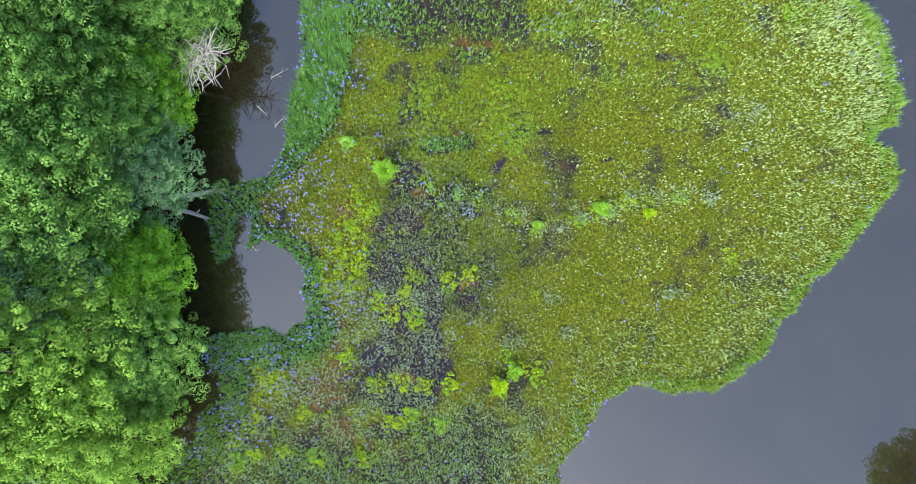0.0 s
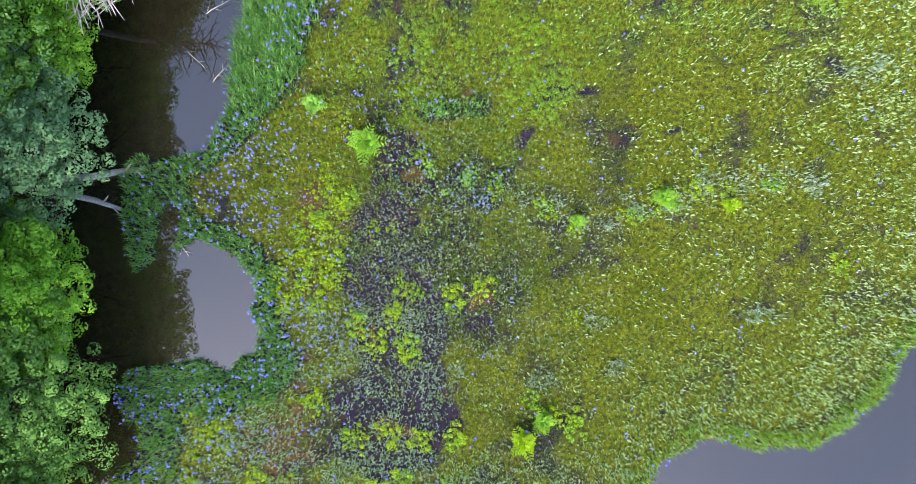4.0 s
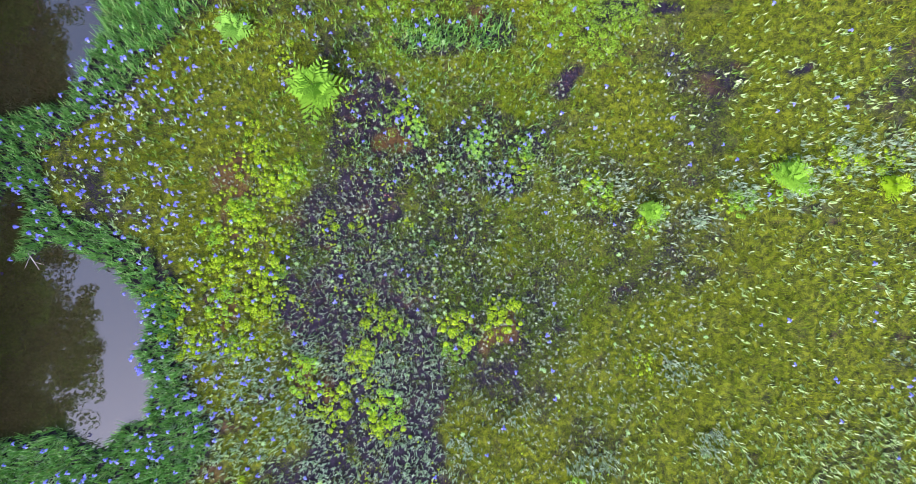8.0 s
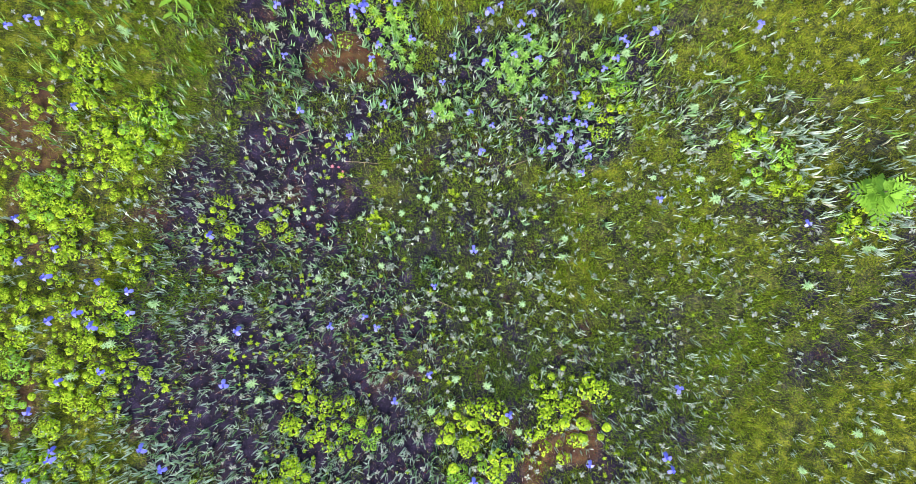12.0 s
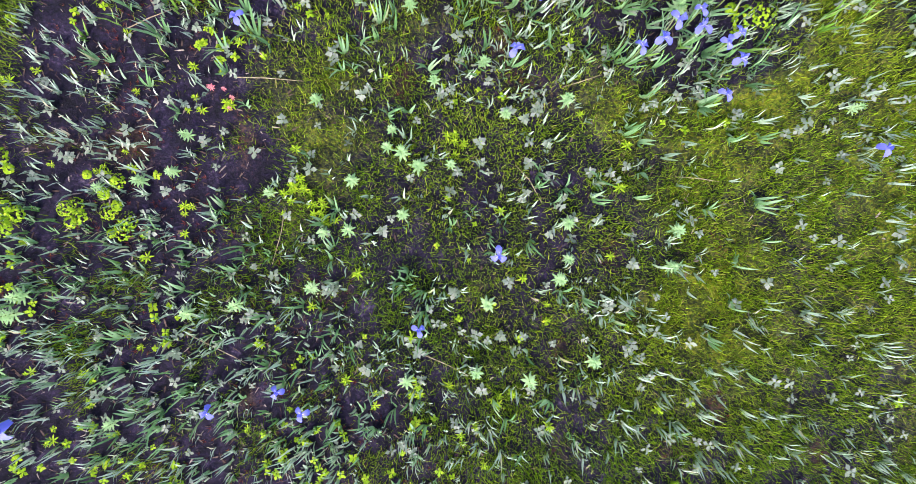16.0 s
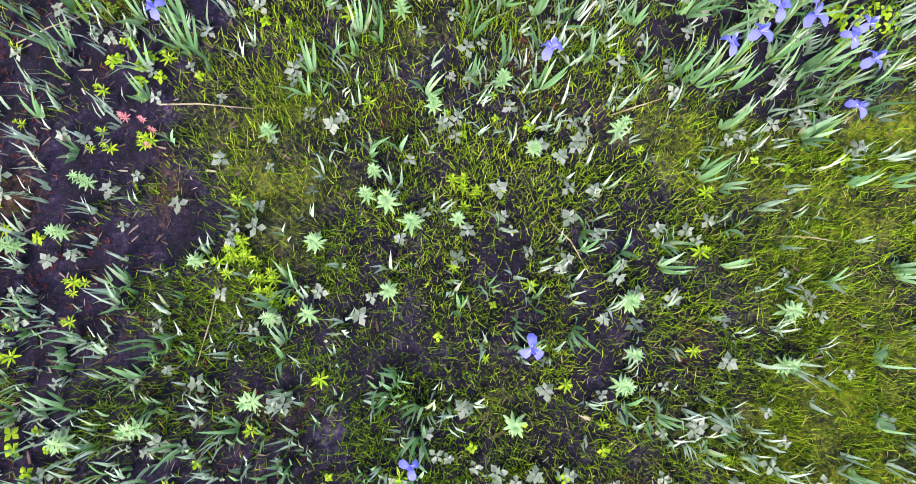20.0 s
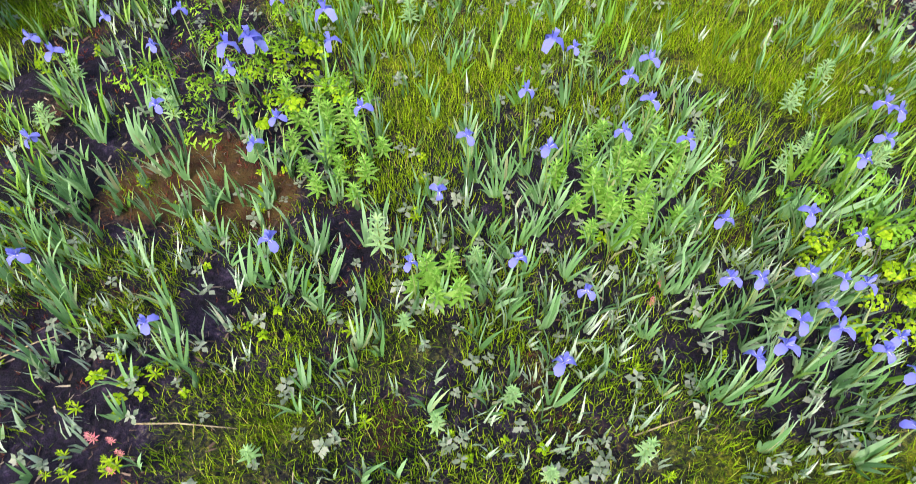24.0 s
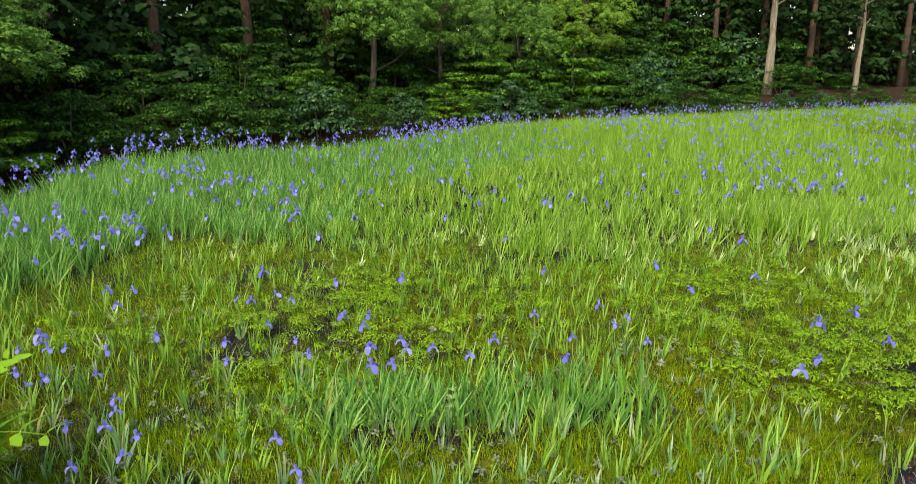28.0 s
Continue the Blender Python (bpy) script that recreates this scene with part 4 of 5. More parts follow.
place(PINE, 5, 26.3, 60.0, 0.76, 0.2)
place(PINE, 5, 34.0, 60.0, 0.62, 0.6)
place(PINE, 5, 26.6, 60.0, 0.9, 2.6)
CEDARS = [cedar(201, 17, 2800, 0.08, "tall dark cedar in the wood beyond the channel"), cedar(202, 19, 2800, 0.3, "tall cedar with a bare lower trunk")]
for k in range(54):
    x = -34 + 84 * ((k * 0.618) % 1.0)
    base = np.interp(x, [-34, -14, -4, 12, 30, 50], [30, 46, 52, 60, 62, 66])
    y = float(base) + 3 + 22 * ((k * 0.414) % 1.0)
    if abs(x - 28) < 7:
        y += 7
    place(CEDARS[k % 2], 10 + k % 2, x, y, rnd.uniform(0.85, 1.15), rnd.uniform(0, 6.28))

SCREEN = cedar(203, 15, 1700, 0.03, "dark cedar deep in the wood")
for x, y in ((-18.5, 31.5), (-15.5, 36.5), (-12.2, 41), (-20.5, 36), (-8.5, 45.5)):
    place(SCREEN, 12, x, y, rnd.uniform(0.9, 1.1), rnd.uniform(0, 6.28))
for k in range(14):
    x = 14 + 30 * k / 13
    place(SCREEN, 12, x, 62.5 + 3 * (k % 2) + 0.08 * x, rnd.uniform(0.8, 1.0), rnd.uniform(0, 6.28))
for k in range(26):
    x = 4 + 58 * k / 25
    place(SCREEN, 12, x, 67 + 4 * (k % 3) + 0.1 * x, rnd.uniform(1.0, 1.3), rnd.uniform(0, 6.28))
for k in range(34):
    s = k / 33
    x, y = float(np.interp(s, [0, 0.35, 0.7, 1], [-30, -24, -8, 12])), float(np.interp(s, [0, 0.35, 0.7, 1], [16, 38, 53, 62]))
    place(SCREEN, 12, x + rnd.uniform(-1, 1), y + 2 * (k % 2), rnd.uniform(0.9, 1.2), rnd.uniform(0, 6.28))
for k in range(36):
    x = -55 + 130 * k / 35
    y = float(np.interp(x, [-60, -30, 0, 40, 90], [40, 62, 82, 90, 96])) + 5 * (k % 3)
    place(SCREEN, 12, x, y, rnd.uniform(1.0, 1.3), rnd.uniform(0, 6.28))

# ---------------------------------------------------------------- undergrowth on the banks
def bush(name, seed, r0, tall, clumps, count, leaf, mat, label, flat):
    r = np.random.RandomState(seed)
    top = new(name)
    cs = []
    for k in range(clumps):
        a, q = k * 2.399, r0 * math.sqrt((k + 0.5) / clumps)
        cs.append((q * math.cos(a), q * math.sin(a), tall * (0.95 - 0.75 * (q / r0) ** 1.5) * r.uniform(0.55, 1.05)))
        if k % 12 == 0:
            c = cs[-1]
            part("stem", tube([(0, 0, -0.3), (c[0] * 0.4, c[1] * 0.4, c[2] * 0.6), c], [0.04, 0.03, 0.01], 5), BARK, top)
    rot, p = leaf_cloud(r, np.array(cs), r.uniform(0.4, 0.8, clumps), count, leaf, flat)
    part("foliage", stamp("foliage", TREELEAFLET, rot, p, mat), mat, top)
    return tagged(top, label, "bush", "bushes along the water")


# darkness of these bushes comes from leaf colours with shade painted in
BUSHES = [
    bush("azalea_bush", 301, 1.7, 2.3, 24, 4200, 0.12, SHADELEAF[0], "green bush hanging over the channel, leaves coloured for shade", 0.35),
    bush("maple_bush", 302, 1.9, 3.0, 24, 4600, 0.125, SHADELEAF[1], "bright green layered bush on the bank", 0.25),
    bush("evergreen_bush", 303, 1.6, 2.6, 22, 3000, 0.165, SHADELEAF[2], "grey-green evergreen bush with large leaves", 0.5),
    bush("hazel_bush", 304, 1.8, 3.6, 28, 4600, 0.12, SHADELEAF[0], "tall bush under the trees, leaves coloured for shade", 0.3),
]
line = BANK[1:13]
seg = np.hypot(*(line[1:] - line[:-1]).T)
run = np.concatenate([[0], np.cumsum(seg)])
k = 0
s = 34.0
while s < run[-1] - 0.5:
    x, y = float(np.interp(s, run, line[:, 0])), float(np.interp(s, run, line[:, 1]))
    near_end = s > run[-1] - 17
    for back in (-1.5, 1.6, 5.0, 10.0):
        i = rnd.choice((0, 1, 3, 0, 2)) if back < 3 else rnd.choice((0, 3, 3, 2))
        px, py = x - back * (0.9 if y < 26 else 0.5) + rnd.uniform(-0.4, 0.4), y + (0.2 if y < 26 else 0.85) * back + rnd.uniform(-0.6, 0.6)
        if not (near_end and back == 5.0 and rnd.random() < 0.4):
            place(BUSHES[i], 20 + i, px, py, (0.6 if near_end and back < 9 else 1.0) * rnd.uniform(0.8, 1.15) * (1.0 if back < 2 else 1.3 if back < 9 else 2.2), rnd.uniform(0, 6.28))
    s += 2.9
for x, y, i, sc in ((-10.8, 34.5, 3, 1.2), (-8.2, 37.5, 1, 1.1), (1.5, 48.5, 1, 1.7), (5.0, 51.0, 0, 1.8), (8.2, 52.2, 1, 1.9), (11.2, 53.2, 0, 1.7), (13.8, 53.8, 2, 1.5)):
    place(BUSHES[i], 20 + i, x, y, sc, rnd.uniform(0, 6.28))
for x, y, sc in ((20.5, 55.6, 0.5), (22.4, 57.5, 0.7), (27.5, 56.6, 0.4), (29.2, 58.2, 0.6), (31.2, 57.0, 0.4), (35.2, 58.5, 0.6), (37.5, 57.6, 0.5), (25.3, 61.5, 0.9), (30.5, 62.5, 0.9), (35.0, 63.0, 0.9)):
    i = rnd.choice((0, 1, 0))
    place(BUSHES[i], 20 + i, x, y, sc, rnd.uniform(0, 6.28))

# ---------------------------------------------------------------- fallen and dead wood in the channel
def log(points, radii, label):
    top = new("fallen_log")
    part("stem", tube(points, radii, 9), DEADWOOD, top)
    p, q = Vector(points[-2]), Vector(points[-1])
    for k, sgn in enumerate((1, -1)):
        a = p.lerp(q, 0.3 + 0.4 * k)
        e = a + Vector((0.35, 0.3 * sgn, 0.25))
        part("stub", tube([a, a.lerp(e, 0.6), e], [radii[-1] * 0.7, radii[-1] * 0.5, 0.012], 6), DEADWOOD, top)
    return tagged(top, label, "log")


log([(-17.4, 3.3, 0.3), (-15.6, 3.5, 0.12), (-14.6, 3.7, 0.05), (-13.5, 3.85, -0.02)], [0.17, 0.15, 0.13, 0.1], "bleached fallen trunk reaching from the bank to the bog")
log([(-18.2, 3.1, 0.2), (-16.4, 2.7, 0.1), (-15.5, 2.5, 0.12), (-14.5, 2.15, -0.02)], [0.14, 0.13, 0.12, 0.08], "pale broken log across the narrow channel")

dead = new("dead_tree")
SPINE = [Vector((-16.6, 9.9, 0.2)), Vector((-15.0, 10.0, 2.6)), Vector((-13.7, 10.3, 4.2)), Vector((-12.5, 10.5, 4.9))]
part("trunk", tube(SPINE, [0.15, 0.12, 0.09, 0.05], 8), DEADWOOD, dead)
dr = random.Random(5)
for k in range(58):
    s = k / 57
    a = SPINE[1].lerp(SPINE[2], 0.4 + 1.2 * s) if s < 0.5 else SPINE[2].lerp(SPINE[3], 2 * s - 1)
    turn = k * 2.399
    out = Vector((math.cos(turn) * 1.0 + 0.2, math.sin(turn) * 1.35, dr.uniform(-0.35, 0.3))) * dr.uniform(0.7, 1.45)
    b1 = a + out * 0.35 + Vector((dr.uniform(-0.1, 0.1), dr.uniform(-0.1, 0.1), 0.22))
    b2 = a + out * 0.7 + Vector((dr.uniform(-0.22, 0.22), dr.uniform(-0.22, 0.22), 0.15))
    branch = part("branch", tube([a, b1, b2, a + out], [0.036, 0.028, 0.02, 0.008], 5), DEADWOOD, dead)
    for j in range(3):
        p = (b1, b2, b2)[j]
        c = p + Vector((dr.uniform(-0.5, 0.5), dr.uniform(-0.6, 0.6), dr.uniform(-0.1, 0.3)))
        part("twig", tube([p, p.lerp(c, 0.6) + Vector((0.05, 0, 0.06)), c], [0.016, 0.011, 0.005], 4), DEADWOOD, branch)
tagged(dead, "bleached dead tree with bare branches leaning over the water", "dead tree")


def stick(x, y, turn, size, label):
    top = new("dead_branch")
    part("stem", tube([(0, 0, -0.2), (size * 0.4, 0.05, 0.12), (size, 0.1, 0.2)], [0.022, 0.018, 0.006], 6), DEADWOOD, top)
    for k in range(3):
        a = Vector((size * (0.3 + 0.2 * k), 0.05, 0.12))
        part("twig", tube([a, a + Vector((0.25, (-1) ** k * 0.25, 0.12))], [0.01, 0.003], 5), DEADWOOD, top)
    top.matrix_basis = Matrix.Translation((x, y, -0.12)) @ Matrix.Rotation(turn, 4, "Z")
    tagged(top, label, "branch")


stick(-12.2, 0.9, -1.0, 0.9, "thin dead branch standing in the pool")
stick(-11.3, 10.2, 0.4, 1.6, "thin dead twigs lying in the channel water")
stick(-10.9, 7.3, 0.7, 1.3, "thin dead twigs lying in the channel water")
stick(-12.0, 9.0, -0.8, 1.4, "thin dead twigs lying in the channel water")

# ---------------------------------------------------------------- saplings and low shrubs on the bog
def frond(r, length, leaflets, size):
    """One arching pinnate frond along x."""
    v, f = [], []
    for i in range(leaflets + 1):
        s = i / leaflets
        z = length * (0.5 * s - 0.55 * s * s)
        v += [(length * s, -0.006, z), (length * s, 0.006, z)]
        if i:
            f.append((2 * i - 2, 2 * i, 2 * i + 1, 2 * i - 1))
    for i in range(1, leaflets + 1):
        w = size * (1.2 - 0.75 * i / leaflets)
        for side, sgn in ((0, -1), (1, 1)):
            x, _, z = v[2 * i + side]
            k = len(v)
            v += [(x + 0.3 * w, sgn * w * 0.35, z + 0.06 * w), (x + 0.6 * w, sgn * w * 0.78, z), (x + 0.62 * w, sgn * w, z - 0.12 * w), (x + 0.25 * w, sgn * w * 0.88, z - 0.03 * w), (x - 0.04 * w, sgn * w * 0.42, z + 0.03 * w)]
            f.append((2 * i + side, k, k + 1, k + 2, k + 3, k + 4))
    return from_faces("frond", v, f)


def sapling(seed, radius, tall, fronds, mat, label):
    r = np.random.RandomState(seed)
    top = new("sapling")
    part("stem", tube([(0, 0, -0.05), (0.02, 0.01, tall * 0.5), (0, 0.03, tall)], [0.018, 0.014, 0.008], 6), BARK, top)
    kinds = []
    for i in range(3):
        me = frond(r, radius * (0.6 + 0.25 * i), 6, radius * 0.46)
        me.materials.append(mat)
        kinds.append(me)
    for k in range(fronds):
        h = tall * (0.35 + 0.65 * k / fronds)
        m = Matrix.Translation((0, 0, h)) @ Matrix.Rotation(k * 2.399 + r.normal(0, 0.45), 4, "Z") @ Matrix.Rotation(-0.25 - 0.9 * (k / fronds) ** 2, 4, "Y") @ Matrix.Scale(1.0 - 0.45 * k / fronds, 4)
        part("frond", kinds[k % 3], mat, top, m=m)
    return tagged(top, label, "sapling")


def grown(x, y, sink=0.0):
    return Matrix.Translation((x, y, settle(x, y, sink)))


for k, (x, y, rad, tall, mat, words) in enumerate((
        (-4.2, 4.95, 0.85, 0.95, FERNY, "bright green sapling with feathery leaves on dark peat"), (-6.35, 6.6, 0.6, 0.5, HERBS_LEAF, "grey-green feathery sapling among iris"),
        (2.45, -7.5, 0.75, 0.7, YELLOW, "yellow-green feathery sapling on the bog"), (3.3, -6.65, 0.6, 0.5, FERNY, "green feathery sapling on the bog"),
        (4.65, 1.8, 0.42, 0.5, FERNY, "small green feathery sapling among iris"), (11.1, 2.5, 0.45, 0.45, YELLOW, "yellow-green feathery sapling among iris"),
        (8.3, 2.75, 0.6, 0.5, FERNY, "green feathery sapling among iris"))):
    sapling(400 + k, rad, tall, 22 if k == 0 else 15, mat, words).matrix_basis = grown(x, y)


OVAL = ([(-0.5, 0, 0), (-0.18, -0.3, 0.06), (0.2, -0.28, 0.06), (0.5, 0, -0.02), (0.2, 0.28, 0.06), (-0.18, 0.3, 0.06)], [(0, 1, 2, 3, 4, 5)])
NARROW = ([(-0.5, 0, 0), (0, -0.13, 0.06), (0.5, 0, -0.05), (0, 0.13, 0.06)], [(0, 1, 2, 3)])


def low_shrub(seed, radius, leaves, leaf, mat, label, shape=None):
    r = np.random.RandomState(seed)
    top = new("low_shrub")
    cs = []
    for k in range(13):
        a, q = k * 2.399 + r.normal(0, 0.3), radius * 1.2 * math.sqrt((k + 0.5) / 13) * r.uniform(0.75, 1.25)
        c = (q * math.cos(a), q * math.sin(a), radius * r.uniform(0.25, 0.6))
        cs.append(c)
        if k % 3 == 0:
            part("stem", tube([(0, 0, -0.03), (c[0] * 0.5, c[1] * 0.5, c[2] * 0.7), c], [0.008, 0.006, 0.003], 4), BARK, top)
    rot, p = leaf_cloud(r, np.array(cs), r.uniform(0.14, 0.32, 13) * radius, leaves, leaf, 0.5)
    part("foliage", stamp("foliage", shape or OVAL, rot, p, mat), mat, top)
    return tagged(top, label, "shrub", "low shrubs on the bog")


SHRUBS = [low_shrub(501, 0.45, 1000, 0.037, YELLOW, "low yellow-green shrub with small round leaves"), low_shrub(502, 0.45, 900, 0.04, FERNY, "low green shrub with small leaves"),
          low_shrub(503, 0.45, 640, 0.043, YELLOW, "sparse yellow-green shrub on the peat"),
          low_shrub(505, 0.62, 900, 0.052, PATCHLEAF, "airy yellow-green herb patch with narrow leaves", NARROW)]
BELT_SHRUBS = [(-5.37, 2.76, 0.4), (-5.84, 3.39, 0.35), (-4.9, 2.92, 0.3), (-6.31, 1.82, 0.35), (-5.99, 1.35, 0.4), (-7.09, 1.19, 0.35), (-6.62, 0.24, 0.4), (-5.61, 0.24, 0.4), (-7.87, -0.39, 0.35), (-6.77, -0.7, 0.4), (-5.98, -1.01, 0.4),
          (-7.24, -1.64, 0.4), (-8.18, -1.33, 0.35), (-6.29, -1.96, 0.35), (-7.71, -1.96, 0.3), (-5.43, 2.29, 0.35), (-6, 4.03, 0.25), (-7.4, 0.24, 0.3), (-8.5, -0.55, 0.3), (-5.73, -0.38, 0.35), (-5.06, 6.08, 0.25), (-5.22, 5.61, 0.25)]
NORTH_SHRUBS = [(-1.45, 10.05, 0.4), (-2.17, 9.41, 0.45), (-2.71, 8.71, 0.4), (-1.6, 8.4, 0.5), (-0.9, 7.67, 0.4), (-2.29, 7.35, 0.35), (-1.6, 6.72, 0.4), (-2.38, 6.18, 0.3), (-4.76, 7.98, 0.35), (-5.6, 6.71, 0.3), (-2.07, 4.35, 0.4), (2.82, 9.43, 0.5), (3.61, 9.75, 0.4), (2.19, 8.41, 0.4),
          (2.98, 7.52, 0.45), (2.44, 6.89, 0.5), (3.3, 6.73, 0.5), (4.09, 7.37, 0.45), (3.46, 6.1, 0.4), (3.84, 7.91, 0.4), (8.62, 11.19, 0.35), (9.16, 10.3, 0.4), (14.4, 11.43, 0.5), (15.25, 11.53, 0.5), (-0.18, 9.04, 0.4), (0.04, 8.31, 0.3), (1.56, 9.11, 0.3), (-3.18, 8.46, 0.3)]
SOUTH_SHRUBS = [(-2.78, -1.01, 0.35), (-2.27, -1.29, 0.35), (-0.42, -1.42, 0.5), (0.81, -1, 0.45), (-4.53, -2.65, 0.5), (-3.9, -3.37, 0.5), (-3.09, -2.42, 0.45), (-2.36, -3.55, 0.5), (-2.27, -4.09, 0.4), (-6.25, -5.91, 0.45), (3.08, -6.44, 0.7), (4.72, -7.03, 0.5), (4.53, -2.32, 0.3), (-1.94, -7.66, 0.5), (-0.41, -7.25, 0.5),
          (-4.7, -7.54, 0.5), (-3.14, -7.35, 0.5), (-8.8, -9.1, 0.4), (-10.97, -7.44, 0.4), (-10.35, -6.94, 0.4), (-10.98, -6.04, 0.3), (-11.96, -9.91, 0.4), (-12.89, -10.72, 0.4), (-12.67, -11.84, 0.5), (-11.76, -11.53, 0.4), (-3.88, -9.69, 0.6), (-2.85, -9.29, 0.5), (-1.22, -9.91, 0.5), (-5, -11.75, 0.6), (-8.16, -11.94, 0.6), (-9.82, -11.35, 0.4)]
BAND_SHRUBS = [(3.3, 2.31, 0.35), (4.66, 1.59, 0.35), (3.61, 1.99, 0.25), (8.35, 2.54, 0.5), (8.19, 2.95, 0.4), (9.93, 3.17, 0.45),
          (11.04, 3.11, 0.35), (11.26, 2.48, 0.35), (12.94, 3.43, 0.4), (7.09, 2, 0.35), (1.25, 3.41, 0.3), (6.61, 2, 0.3)]
NEAR_SHRUBS = [(-3.9, 1.5, 0.28), (-3.15, 1.4, 0.23), (-4.85, 2.7, 0.35), (1.15, 2.9, 0.31), (-1.8, 4.4, 0.31), (15.8, 0.1, 0.4), (19.4, 14.2, 0.4)]
sr = random.Random(9)
THICKET = [(-6.1 + 1.3 * math.cos(k * 2.4) * math.sqrt(k / 34), 0.6 + 3.0 * math.sin(k * 2.4) * math.sqrt(k / 34), sr.uniform(0.16, 0.28)) for k in range(34)]
THICKET += [(sr.uniform(-12, -2), sr.uniform(-12, -5), sr.uniform(0.15, 0.3)) for k in range(26)]
for k, (x, y, rad) in enumerate(BELT_SHRUBS + NORTH_SHRUBS + SOUTH_SHRUBS + BAND_SHRUBS + NEAR_SHRUBS + THICKET):
    for j in range(5 if rad > 0.6 else 3 if rad > 0.42 else 2 if rad > 0.32 else 1):
        i = 3 if (x, y, rad) in NORTH_SHRUBS else sr.choice((0, 0, 1, 2, 2)) if rad > 0.29 else 0
        q = 0 if j == 0 else rad * sr.uniform(0.6, 1.1)
        a = sr.uniform(0, 6.28)
        sc = min(rad, 0.6) / 0.45 * (0.95 if j == 0 and rad < 0.6 else sr.uniform(0.5, 0.8))
        px, py = x + q * math.cos(a), y + q * math.sin(a)
        m = grown(px, py) @ Matrix.Rotation(sr.uniform(0, 6.28), 4, "Z") @ Matrix.Diagonal((sc, sc, min(sc, 0.7), 1))
        if 30 + i not in used:
            used.add(30 + i)
            SHRUBS[i].matrix_basis = m
        else:
            copy_thing(SHRUBS[i], m @ Matrix.Diagonal((1 / SHRUBS[i].scale[0], 1 / SHRUBS[i].scale[1], 1 / SHRUBS[i].scale[2], 1)))

# ---------------------------------------------------------------- loosestrife, small shoots and the pink-leaved shoots
def whorl(num, size, lift, mat, r):
    v, f = [], []
    for i in range(num):
        a = 2 * math.pi * i / num + r.uniform(-0.15, 0.15)
        q = size * r.uniform(0.8, 1.15)
        k = len(v)
        for s, w in ((0.0, 0.035), (0.4, 0.125), (0.75, 0.085), (1.0, 0.0)):
            h = lift * q * (s - 0.7 * s * s)
            for sgn in ((-1, 1) if w else (1,)):
                v.append((q * s * math.cos(a) - sgn * w * q * math.sin(a), q * s * math.sin(a) + sgn * w * q * math.cos(a), h))
        f += [(k, k + 1, k + 3, k + 2), (k + 2, k + 3, k + 5, k + 4), (k + 4, k + 5, k + 6)]
    me = from_faces("leaf_whorl", v, f)
    me.materials.append(mat)
    return me


def leafy_shoot(name, seed, tall, size, tiers, mat, label, cat, grp):
    r = random.Random(seed)
    top = new(name)
    part("stem", tube([(0, 0, -0.02), (0.005, 0, tall * 0.5), (0, 0, tall)], [0.004, 0.003, 0.002], 5), STALK, top)
    for k in range(tiers):
        s = k / max(1, tiers - 1)
        part("leaf_whorl", whorl(8 if k % 2 else 7, size * (1.0 - 0.5 * s), 0.5 + 0.9 * s, mat, r), mat, top, m=Matrix.Translation((0, 0, tall * (0.35 + 0.65 * s))) @ Matrix.Rotation(k * 0.6, 4, "Z"))
    return tagged(top, label, cat, grp)


LOOSE = [leafy_shoot("loosestrife", 600 + k, 0.14 + 0.05 * k, 0.066 - 0.006 * (k % 2), 4 + k % 2, ROSETTE, "pale green loosestrife shoot with whorled leaves", "wildflower", "loosestrife shoots on the bog") for k in range(3)]
TINY = [leafy_shoot("green_shoot", 610 + k, 0.08, 0.035, 2, YELLOW, "small yellow-green leafy shoot in the moss", "seedling", "yellow-green shoots on the bog") for k in range(2)]
PINKS = leafy_shoot("pink_shoot", 620, 0.16, 0.05, 3, PINK, "young shoot with salmon-pink leaves on dark peat", "seedling", "pink-leaved shoots")


def put(proto, key, x, y, sc, turn):
    m = grown(x, y) @ Matrix.Rotation(turn, 4, "Z") @ Matrix.Diagonal((sc, sc, sc, 1))
    if key not in used:
        used.add(key)
        proto.matrix_basis = m
    else:
        copy_thing(proto, m @ Matrix.Diagonal((1 / proto.scale[0], 1 / proto.scale[1], 1 / proto.scale[2], 1)))


SHOOTS = [(-1.72, 2.11), (-1.22, 1.91), (-1.25, 1.79), (-1.05, 1.67), (-0.83, 1.68), (-1.15, 1.75), (-2.04, 1.5), (-1.48, 1.57), (-1.67, 1.23), (-1.51, 1.25), (-1.15, 1.35), (-0.06, 1.05), (0.67, 1.24), (0.63, 1.0), (-0.12, 0.92),
          (-0.59, 0.75), (-0.67, 0.3), (-0.32, 0.25), (-1.13, 0.24), (0.11, 0.37), (-2.24, 0.76), (-2.59, 0.7), (-2.68, 1.64), (-2.57, 1.88), (-3.18, 1.54), (-2.89, 1.58), (-1.75, 0.87), (-0.06, 1.29), (-0.47, 2.01), (-0.07, 2.1), (-3.11, -0.04), (-0.61, 2.35), (-0.94, 2.23)]
